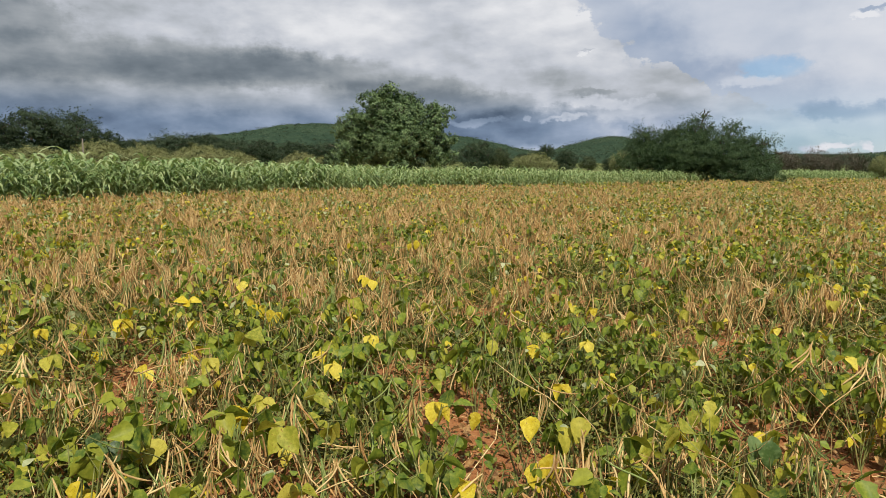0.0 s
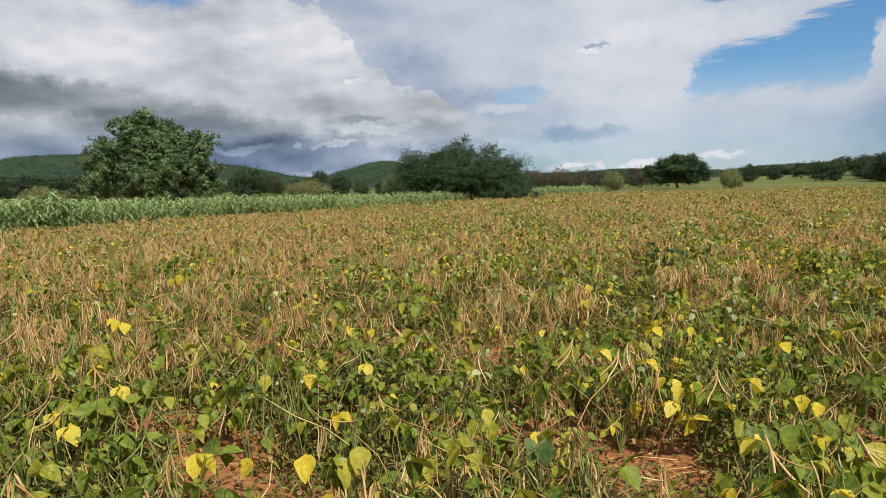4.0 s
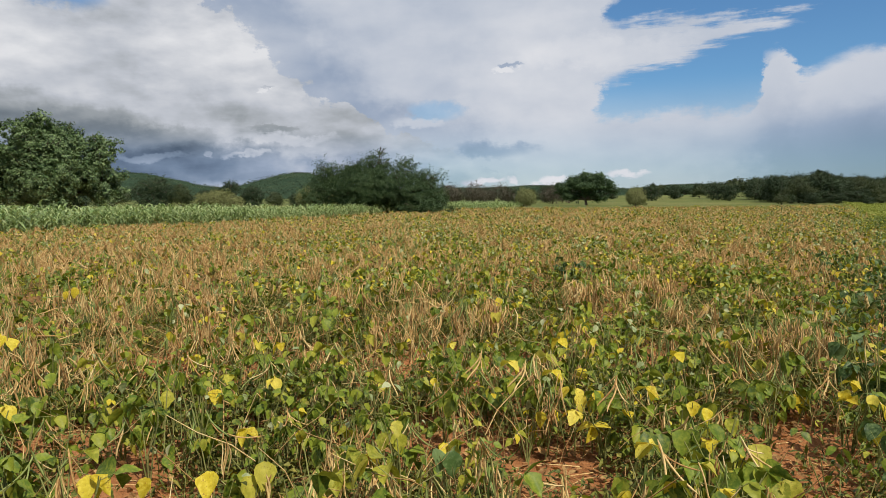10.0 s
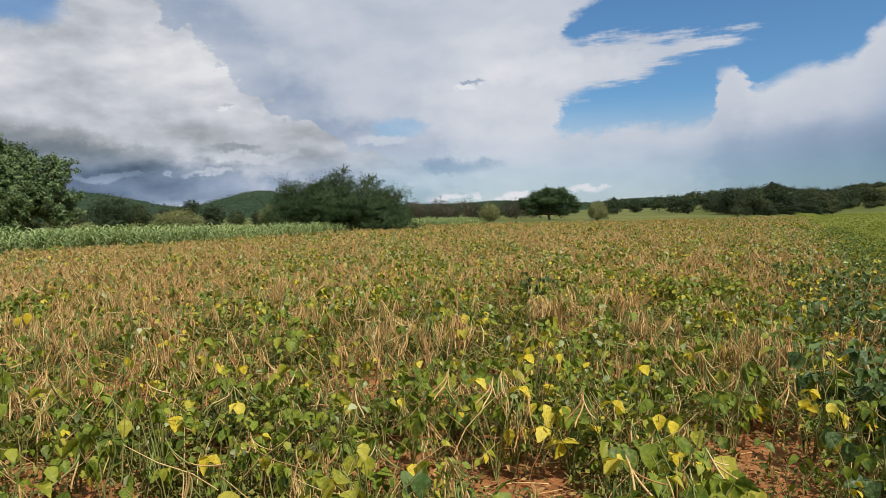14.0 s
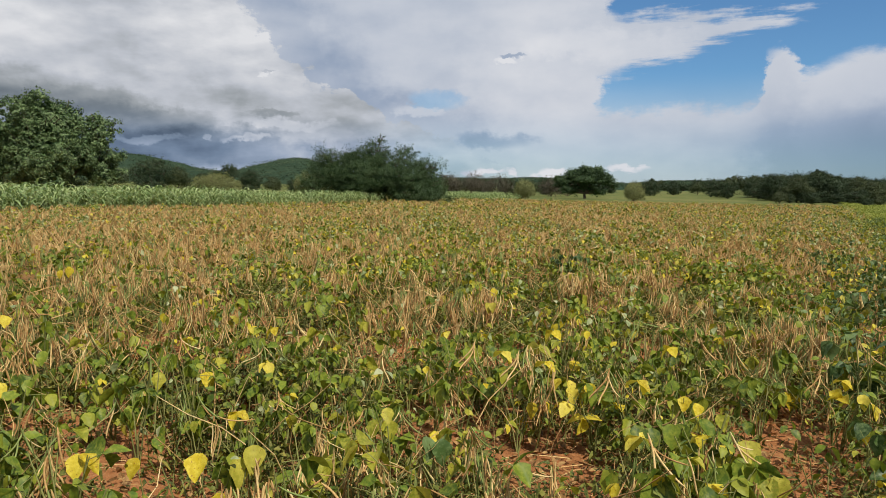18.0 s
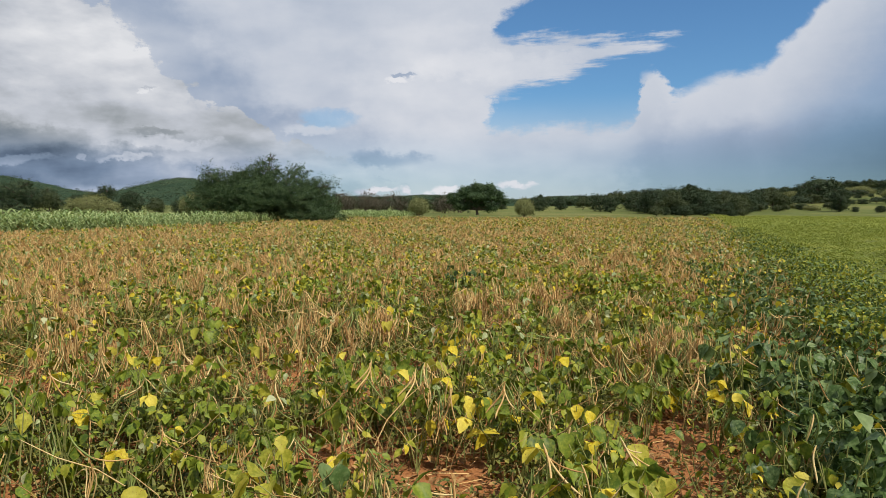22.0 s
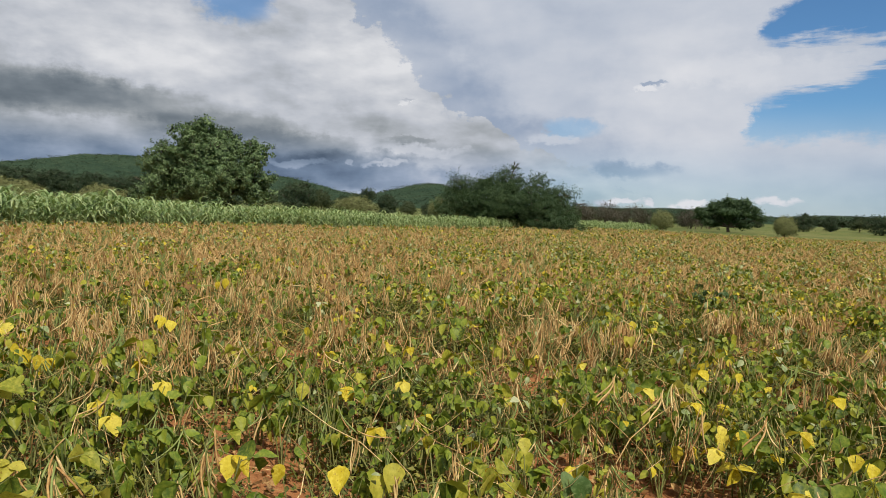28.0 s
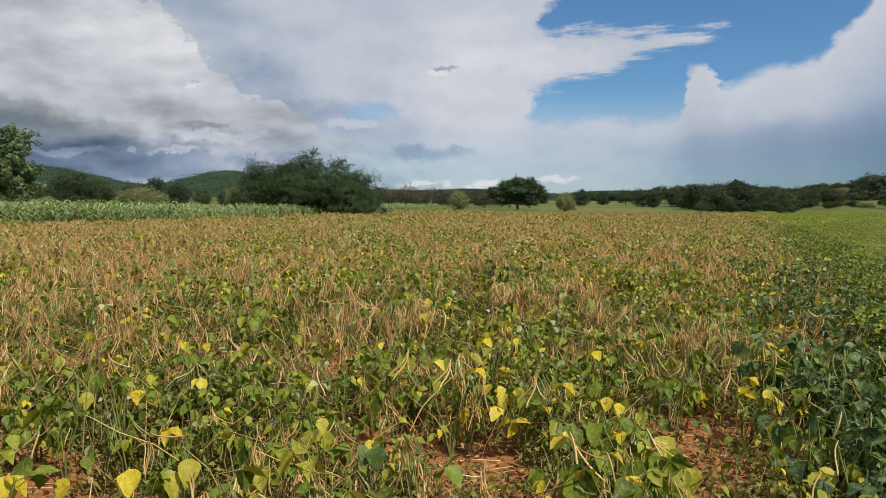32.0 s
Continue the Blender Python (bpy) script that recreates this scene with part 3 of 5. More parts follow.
def make_tree(name, seed, lumps, twigs, leaves, spread, leaf_size, mat, trunk_r, label, category="tree", shell=0.55, stems=1, narrow=1.0, boughs=0, bough_r=0.6, spray=0.0, core=0.86):
    rng = np.random.default_rng(seed)
    tree = tagged(new(name, None), label, category)
    lumps = np.array(lumps, float)
    cz = lumps[:, 2].mean()
    wood = []
    for s in range(stems):
        foot = np.array([*(rng.normal(0, 0.25 * (stems - 1) ** 0.5, 2)), -0.1])
        fork = foot * 0.6 + [0, 0, max(0.25, cz * 0.35)]
        wood.append((*limb(foot, fork, trunk_r, trunk_r * 0.75, rng, 4, 8), 0))
        for L in lumps[s::stems]:
            hub = L[:3] - [0, 0, L[4] * 0.25]
            wood.append((*limb(fork, hub, trunk_r * 0.6, trunk_r * 0.2, rng), 0))
            for _ in range(6):
                d = rng.normal(size=3)
                d[2] = abs(d[2])
                d /= np.linalg.norm(d)
                wood.append((*limb(hub, L[:3] + d * L[[3, 3, 4]] * 0.95, trunk_r * 0.2, 0.012, rng, 3, 4), 0))
    part("trunk", mesh_of("trunk", wood, [M_BARK]), tree)
    if boughs:
        hubs, d = crown_points(rng, lumps * [1, 1, 1, 0.92, 0.92], boughs, 0.8)
        hubs = hubs[hubs[:, 2] > 0.3]
        r = rng.uniform(0.7, 1.25, len(hubs)) * bough_r
        lumps = np.concatenate([lumps * [1, 1, 1, core, core], np.column_stack([hubs, r, r * 0.8])])
    p, face = clustered(rng, lumps, twigs, leaves, spread, shell, spray)
    m = len(p)
    none = np.zeros(m)
    rot = turns(np.arctan2(face[:, 0], -face[:, 1]), np.arccos(np.clip(face[:, 2], -1, 1)), none) @ turns(rng.uniform(0, 6.3, m), none, none)
    size = rng.uniform(0.7, 1.3, m) * leaf_size
    part("crown", mesh_of("crown", [(*strew(LEAF_LOW, rot, p, np.stack([size * narrow, size, size], 1)), 0)], [mat], False), tree)
    return tree


def place(tree, x, y, turn=0.0, sx=1.0, sz=1.0):
    tree.matrix_basis = Matrix.Translation((x, y, float(lift(x, y)) - 0.02)) @ Matrix.Rotation(turn, 4, "Z") @ Matrix.Diagonal((sx, sx, sz, 1))
    return tree


# broad round tree behind the sorghum
broad = make_tree("broad_tree", 11, [(0, 0, 3.0, 3.2, 2.2), (-0.5, 0, 4.5, 1.5, 1.35), (1.15, 0, 4.5, 1.2, 1.0), (-2.5, 0, 3.2, 1.4, 1.45), (2.75, 0, 3.7, 1.25, 1.25),
                  (-2.6, 0, 1.9, 1.5, 1.3), (2.6, 0, 2.0, 1.5, 1.2), (0, -1.4, 2.0, 2.3, 1.7), (0, -1.1, 3.7, 1.9, 1.4)],
                  5600, 17, 0.085, 0.115, M_TREE1, 0.24, "large round leafy tree with pale green lit leaves", shell=0.7, boughs=120, bough_r=0.52, spray=0.14, core=0.70)
place(broad, -18.78, 40.8, radians(24.7), 1.03, 1.06)
# spreading thorn tree beside the end of the sorghum
spread_tree = make_tree("spreading_tree", 12, [(-1.0, 0, 1.8, 2.4, 1.4), (-3.0, 0, 1.8, 1.2, 1.2), (-3.0, 0, 3.0, 0.75, 0.5), (-1.1, 0, 2.7, 1.2, 0.75), (-0.1, 0, 3.1, 0.9, 1.0), (0.05, 0, 4.05, 0.3, 0.4),
                        (1.4, 0, 3.0, 0.75, 0.7), (1.2, -0.6, 1.7, 2.0, 1.3), (2.4, 0, 2.2, 0.9, 0.75), (3.2, 0, 1.4, 0.95, 0.9), (3.2, 0, 2.4, 0.55, 0.2), (3.9, 0, 1.9, 0.4, 0.15), (-3.7, -0.4, 0.9, 0.8, 0.8), (2.2, -1.0, 0.7, 1.7, 0.7)],
                        5600, 16, 0.075, 0.11, M_TREE2, 0.16, "dark green spreading thorn tree with ragged branches", shell=0.55, stems=3, narrow=0.5, boughs=120, bough_r=0.36, spray=0.46, core=0.84)
place(spread_tree, 0.16, 44.6, radians(-0.2), 1.12, 1.03)
# lone flat-topped tree beyond the field
lone = make_tree("umbrella_tree", 13, [(-2.5, 0, 2.3, 1.1, 0.8), (-1.4, 0, 3.1, 1.1, 0.8), (0, 0, 3.5, 1.3, 0.85), (1.3, 0, 3.3, 1.1, 0.85), (2.4, 0, 2.5, 1.1, 0.7), (0, 0, 2.5, 2.0, 0.6),
                 (-2.0, 0, 1.2, 1.1, 0.6), (1.8, 0, 1.15, 1.1, 0.6), (3.2, 0, 1.9, 0.7, 0.4), (-3.3, 0, 1.7, 0.6, 0.4), (0, 0.8, 1.5, 1.4, 0.7)],
                 3200, 15, 0.09, 0.13, M_TREE2, 0.2, "dark umbrella-shaped tree standing alone past the field", shell=0.6, boughs=60, bough_r=0.36, spray=0.4, core=0.84)
place(lone, 27.4, 87.4, radians(-17.4), 1.07, 1.0)

PROTO = {}
PROTO["dark"] = make_tree("woodland_tree", 21, [(0, 0, 2.6, 1.7, 1.3), (-1.3, 0.3, 2.0, 1.3, 1.1), (1.3, -0.2, 2.1, 1.3, 1.1), (0.3, 0, 3.4, 1.1, 0.7), (0, 0, 1.1, 1.9, 0.9)], 1200, 13, 0.09, 0.105, M_FAR, 0.14, "dark green rounded tree in the far treeline", shell=0.5, boughs=40, bough_r=0.4, spray=0.35)
PROTO["wide"] = make_tree("woodland_tree", 22, [(0, 0, 2.6, 2.2, 0.9), (-2.0, 0, 2.0, 1.4, 1.0), (2.0, 0, 2.1, 1.5, 0.9), (0.6, 0, 3.2, 1.4, 0.5), (0, 0, 1.1, 2.4, 0.9)], 1200, 13, 0.08, 0.105, M_FAR, 0.14, "wide dark green thorn tree in the far treeline", shell=0.5, boughs=50, bough_r=0.36, spray=0.6)
PROTO["mid"] = make_tree("woodland_tree", 23, [(0, 0, 2.3, 1.4, 1.3), (-1.1, 0, 1.6, 1.1, 1.0), (1.2, 0, 1.7, 1.2, 0.9), (0.2, 0, 3.2, 0.7, 0.6)], 1000, 13, 0.08, 0.10, M_SCRUB, 0.12, "olive green bushy tree in the far treeline", shell=0.5, boughs=40, bough_r=0.36, spray=0.5)
PROTO["bare"] = make_tree("woodland_tree", 26, [(0, 0, 3.2, 1.6, 0.6), (-1.2, 0, 2.6, 0.9, 0.5), (1.3, 0, 2.7, 1.0, 0.5), (0, 0, 2.2, 1.2, 0.6)], 420, 14, 0.09, 0.12, M_FAR, 0.12, "thin open-crowned dark tree in the far treeline", shell=0.5, boughs=24, bough_r=0.3, spray=0.55)
PROTO["olive"] = make_tree("bush", 24, [(0, 0, 0.8, 1.2, 0.75), (-0.9, 0, 0.6, 0.85, 0.55), (0.9, 0.1, 0.7, 0.95, 0.6)], 1700, 12, 0.05, 0.050, M_OLIVE, 0.05, "pale olive-green rounded bush", "bush", shell=0.72, stems=3, boughs=44, bough_r=0.20, spray=0.08)
PROTO["dry"] = make_tree("bush", 25, [(0, 0, 1.5, 1.5, 1.2), (-1.2, 0, 1.2, 1.1, 1.0), (1.2, 0, 1.2, 1.1, 1.0)], 600, 10, 0.09, 0.09, M_DRYBUSH, 0.08, "brown half-bare bush with dry twigs", "bush", shell=0.5, stems=4, boughs=24, bough_r=0.3, spray=0.5)
for k, (seed, spread_, mat) in {"dark": (31, 0.13, M_FAR), "wide": (32, 0.12, M_FAR), "mid": (33, 0.12, M_SCRUB)}.items():
    lumps = {"dark": [(0, 0, 2.5, 1.6, 1.3), (-1.3, 0, 1.9, 1.2, 1.0), (1.3, 0, 2.0, 1.2, 1.0), (0.3, 0, 3.3, 1.0, 0.7)], "wide": [(0, 0, 2.5, 2.2, 0.9), (-2.0, 0, 1.9, 1.3, 0.9), (2.0, 0, 2.0, 1.4, 0.8), (0, 0, 1.1, 2.3, 0.9)],
             "mid": [(0, 0, 2.2, 1.4, 1.3), (-1.0, 0, 1.5, 1.1, 1.0), (1.1, 0, 1.6, 1.2, 0.9), (0.2, 0, 3.1, 0.6, 0.6)]}[k]
    PROTO["far_" + k] = make_tree("woodland_tree", seed, lumps, 300, 9, spread_, 0.24, mat, 0.14, "small dark green tree in the distant woods", shell=0.5, boughs=26, bough_r=0.4, spray=0.45)
HIGH = {k: float(np.quantile([v.co.z for c in o.children if c.name.startswith("crown") for v in c.data.vertices], 0.99)) for k, o in PROTO.items()}
# rise of the treeline above the eye, in degrees, by bearing
SKY_AZ = [-56, -52.5, -51.6, -49.3, -48.2, -47.2, -46, -44.5, -43.7, -41, -39.6, -38, -35, -30, -25, -20.5, -19, -17.4, -16.4, -15, -13.5, -12.8, -12, -11.3, -10.5, -9.6, -8, -5, 6, 9, 11, 13.7, 18, 20, 21.9, 22.5, 23.4, 24.7, 26.8, 28, 28.7, 32, 33.3, 34.2, 35, 38, 42, 43.5, 45, 50, 60]
SKY_UP = [2.8, 2.9, 3.2, 3.1, 2.9, 1.95, 1.55, 1.25, 1.65, 1.9, 1.8, 1.5, 1.4, 1.3, 1.2, 1.1, 1.15, 1.65, 1.2, 0.85, 0.6, 0.8, 1.4, 1.3, 1.0, 0.65, 0.3, 0.3, 0.75, 0.8, 0.7, 0.75, 0.7, 0.5, 0.5, 0.95, 1.0, 0.7, 1.05, 0.85, 1.3, 1.4, 1.65, 1.75, 1.5, 1.45, 1.6, 2.15, 1.95, 2.1, 2.3]


def tall_at(az, d, share=1.0):
    x, y = polar(az, d)
    return max(1.0, 1.3 + d * math.tan(radians(float(np.interp(az, SKY_AZ, SKY_UP)) * share)) - float(lift(x, y)))


USED = set()


def stand(kind, az, d, height, wide=1.0, seed=0):
    """A tree of the treeline at a bearing and distance, of a height in metres."""
    if d > 140 and "far_" + kind in PROTO:
        kind = "far_" + kind
    x, y = polar(az, d)
    sz = 1.06 * height / HIGH[kind]
    m = Matrix.Translation((x, y, float(lift(x, y)) - 0.06 * height)) @ Matrix.Rotation(seed * 2.4 + az, 4, "Z") @ Matrix.Diagonal((sz * wide, sz * wide, sz, 1))
    if kind in USED:
        copy_thing(PROTO[kind], m @ Matrix.Diagonal((*(1 / k for k in PROTO[kind].scale), 1)))
    else:
        USED.add(kind)
        PROTO[kind].matrix_basis = m


# treeline on the sorghum side, bearing by bearing
for i, (k, az, d, h, wd) in enumerate([("wide", -54.5, 92, 6.2, 1.0), ("dark", -51.5, 95, 6.4, 1.0), ("wide", -49.2, 96, 6.3, 1.0), ("dark", -46.8, 98, 4.3, 1.4), ("mid", -44.5, 98, 3.6, 1.4),
        ("wide", -42, 96, 3.3, 1.4), ("mid", -39.6, 100, 3.4, 1.3), ("wide", -37.2, 98, 3.6, 1.3), ("dark", -35, 102, 3.8, 1.3), ("mid", -32.8, 98, 3.6, 1.3), ("wide", -30.5, 100, 3.6, 1.3),
        ("dark", -28, 100, 3.6, 1.2), ("mid", -25.5, 98, 3.6, 1.2), ("wide", -23, 98, 3.7, 1.2), ("mid", -20.5, 92, 3.8, 1.1), ("wide", -17.6, 84, 3.9, 0.9), ("mid", -15.6, 84, 4.0, 0.9),
        ("wide", -13.6, 90, 3.3, 1.1), ("bare", -11.8, 88, 3.8, 0.62), ("mid", -12.9, 92, 2.9, 0.9), ("dark", -10.2, 84, 2.8, 0.9), ("mid", -8.4, 88, 2.6, 1.2), ("wide", -6.6, 92, 2.6, 1.1), ("dark", -4.5, 96, 2.9, 1.1), ("wide", -2, 98, 3.2, 1.2)]):
    stand("dark" if k == "mid" and az < -21 else k, az, d, tall_at(az, d), wd, i)
for i, (az, d, h, wd) in enumerate([(-54.6, 51, 1.5, 1.2), (-51.4, 52, 1.5, 1.2), (-47.2, 52, 1.85, 0.95), (-44.0, 53, 1.7, 0.9), (-40.0, 54, 1.75, 1.1), (-37.4, 55, 1.4, 0.9), (-32.3, 58, 1.45, 0.9), (-5.4, 78, 1.9, 1.0), (-4.0, 79, 1.8, 0.9), (-12.6, 80, 1.7, 1.1), (12.4, 79, 1.75, 0.62), (21.4, 81, 1.75, 0.62)]):
    stand("olive", az, d, h * 1.22, wd, i)
for i, (az, d, h, wd) in enumerate([(8.2, 100, 3.2, 1.0), (10.2, 102, 3.0, 1.0), (6.3, 100, 3.0, 1.0), (14.8, 108, 3.0, 0.9), (15.8, 112, 2.8, 0.9)]):
    stand("dry", az, d, h, wd, i)
for i, (k, az, d, h, wd) in enumerate([("dark", 4.2, 110, 3.4, 1.2), ("mid", 6.8, 120, 3.3, 1.2), ("dark", 9, 125, 3.3, 1.2), ("wide", 11.2, 120, 3.2, 1.2), ("mid", 13, 118, 3.0, 1.1), ("dark", 14.2, 126, 3.2, 1.1), ("wide", 19.5, 140, 2.6, 1.1),
        ("wide", 22.6, 120, 3.8, 0.9), ("dark", 24.4, 130, 3.0, 1.1), ("mid", 26.2, 135, 3.4, 1.1), ("wide", 27.6, 120, 2.8, 1.1), ("dark", 28.4, 112, 3.8, 0.8), ("wide", 30.2, 122, 3.2, 1.1), ("dark", 31.6, 104, 3.2, 1.0),
        ("mid", 33.2, 98, 3.9, 1.0), ("dark", 34.6, 100, 3.6, 1.0), ("wide", 35.8, 104, 3.5, 1.0), ("mid", 37, 110, 3.3, 1.0), ("wide", 43.6, 165, 4.6, 1.0), ("dark", 44.8, 120, 2.4, 0.9), ("dark", 52, 190, 3.6, 1.1)]):
    stand(k, az, d, min(h * 1.2, tall_at(az, d)) if d > 150 else tall_at(az, d, (0.96, 0.62, 0.8, 0.98, 0.7)[i % 5]), wd, i + 40)
rows_rng = random.Random(5)
for i in range(120):
    az = 21 + i * 0.31 + rows_rng.uniform(-0.2, 0.2)
    d = 235 + rows_rng.uniform(-20, 45) + max(0, az - 42) * 4
    stand(rows_rng.choice(("dark", "wide", "mid")), az, d, tall_at(az, d, rows_rng.uniform(0.45, 1.02)), rows_rng.uniform(0.8, 1.5), i)
for i in range(60):
    az = 36.5 + i * 0.34 + rows_rng.uniform(-0.3, 0.3)
    d = rows_rng.choice((rows_rng.uniform(118, 135), rows_rng.uniform(170, 190), rows_rng.uniform(205, 230)))
    stand(rows_rng.choice(("dark", "mid", "wide", "olive")), az, d, rows_rng.uniform(0.7, 1.3) if d < 150 else rows_rng.uniform(1.2, 2.6), rows_rng.uniform(0.9, 1.5), i)
for i in range(20):
    az = 32.0 + i * 0.36 + rows_rng.uniform(-0.2, 0.2)
    stand(rows_rng.choice(("mid", "dark", "dark", "mid", "wide")), az, rows_rng.uniform(88, 118), rows_rng.uniform(0.8, 1.9), rows_rng.uniform(1.0, 1.6), i)
for i in range(22):
    az = 31 + i * 0.44 + rows_rng.uniform(-0.2, 0.2)
    d = rows_rng.uniform(104, 140)
    stand(rows_rng.choice(("mid", "dark", "wide")), az, d, tall_at(az, d, rows_rng.uniform(0.45, 0.9)), rows_rng.uniform(0.9, 1.3), i)
for i in range(80):
    az = 39.5 + i * 0.25 + rows_rng.uniform(-0.2, 0.2)
    d = rows_rng.uniform(285, 325)
    stand(rows_rng.choice(("dark", "wide", "wide", "mid")), az, d, tall_at(az, d, rows_rng.uniform(0.82, 1.0)), rows_rng.uniform(1.3, 2.2), i)
for i in range(44):
    az = 38.5 + i * 0.42 + rows_rng.uniform(-0.3, 0.3)
    d = rows_rng.uniform(150, 162) if i % 2 else rows_rng.uniform(196, 214)
    stand(rows_rng.choice(("dark", "wide", "mid")), az, d, rows_rng.uniform(0.9, 2.0), rows_rng.uniform(1.3, 2.4), i)

# the bean field -------------------------------------------------------
LEFT_Y = np.array([-5, 5, 10.9, 13.4, 16.7, 20.4, 25.3, 30.3, 39.2, 50, 66, 72.0])
LEFT_X = np.array([-20, -17, -15, -14.2, -13.2, -11.5, -9.1, -5.5, -0.9, 5.5, 13.5, 19.0])


def side(y):
    """Where the crop ends beside the meadow: an uneven line."""
    return 1.9 + 0.70 * y + 0.20 * np.sin(y * 0.9) + 0.14 * np.sin(y * 2.3 + 1.0)


def lushness(x, y):
    """Share of dark, still green growth beside the meadow."""
    return smooth(x - 0.45 - 0.56 * y, 0.0, 1.0) * (1 - 0.75 * smooth(y, 6.5, 12.0))


def in_field(x, y):
    return (x > np.interp(y, LEFT_Y, LEFT_X)) & (x < side(y)) & (y < 53)


def wave(x, y, s, seed):
    """Cheap smooth noise, about -1 to 1."""
    a = np.sin(x / s + seed) + np.sin(y / s * 1.13 + seed * 2.1) + np.sin((x * 0.7 + y * 0.8) / s * 1.7 + seed * 0.7) + np.sin((x * 0.9 - y * 0.6) / s * 2.3 + seed * 1.9)
    return a / 3.0


BARE = [(1.95, 2.85, 0.42), (1.76, 2.52, 0.38), (1.58, 2.18, 0.32), (0.84, 2.75, 0.32), (0.72, 2.40, 0.28), (-3.05, 2.85, 0.42), (-2.70, 2.45, 0.36), (-3.3, 2.2, 0.40), (-0.9, 2.68, 0.34), (-0.80, 2.36, 0.26), (-1.55, 3.70, 0.22), (-1.32, 3.45, 0.20)]


def open_soil(x, y):
    k = np.zeros_like(np.asarray(x, float))
    for a, b, r in BARE:
        k = np.maximum(k, np.clip(1.25 - np.hypot(x - a, (y - b) * 1.1) / r, 0, 1))
    return k


# spots of ripe pods (+) and of leafy growth (-): x, y, reach, share
SPOTS = [(0.22, 5.16, 0.55, 0.7), (-2.5, 11.8, 2.2, 0.4), (2.0, 9.86, 1.0, 0.6), (-1.32, 5.17, 0.7, 0.5), (0.47, 2.93, 0.3, 0.25), (2.48, 6.57, 0.5, 0.5), (2.92, 4.09, 0.35, 0.7), (5.5, 8.2, 0.8, 0.6), (6.4, 10.9, 0.9, 0.4),
         (-5.3, 4.7, 0.9, 0.5), (-4.7, 7.3, 1.2, 0.5), (-1.4, 1.75, 0.35, 0.2), (0.43, 5.4, 0.4, 0.5), (-1.8, 4.1, 0.45, 0.4), (-0.63, 5.34, 0.45, -0.7), (2.45, 8.4, 0.5, -0.9), (0.84, 8.4, 0.8, -0.6), (-0.16, 3.08, 0.35, -0.5), (0.61, 3.88, 0.4, -0.6),
         (3.8, 5.5, 0.7, -0.7), (1.5, 2.6, 0.45, -0.8), (2.16, 3.33, 0.4, -0.5), (8.0, 13.0, 1.2, -0.5), (4.4, 7.8, 0.7, -0.6), (-2.2, 1.7, 0.45, -0.6), (-2.0, 2.8, 0.4, -0.6), (-3.1, 3.3, 0.5, -0.6), (-4.1, 8.7, 0.7, -0.6), (-0.58, 5.53, 0.4, -0.5), (1.07, 7.84, 0.9, -0.5), (0.63, 4.2, 0.4, -0.6)]


def dryness(x, y):
    """Share of ripe, dry growth: more towards the sorghum and the far end, little along the meadow."""
    edge = side(y) - x
    spot = sum(k * np.exp(-((x - a) ** 2 + (y - b) ** 2) / (r * r)) for a, b, r, k in SPOTS)
    return np.clip(0.43 + spot + 0.29 * smooth(np.hypot(x, y), 6, 20) + 0.10 * smooth(-x, 0, 4) + 0.62 * wave(x, y, 0.42, 1.0) + 0.25 * wave(x, y, 2.2, 4.0) - 0.42 * (1 - smooth(edge, 0.2, 2.4)) - 0.55 * lushness(x, y), 0.0, 1.0)


def wedge(n, r0, r1, rng, a0=-58, a1=58):
    r = np.sqrt(rng.uniform(r0 * r0, r1 * r1, n))
    a = np.radians(rng.uniform(a0, a1, n))
    return r * np.sin(a), r * np.cos(a)


MATS = [M_GREEN, M_LIME, M_YELLOW, M_POD, M_GPOD, M_STEM, M_LITTER, M_WEED, M_PALE, M_DEEP]


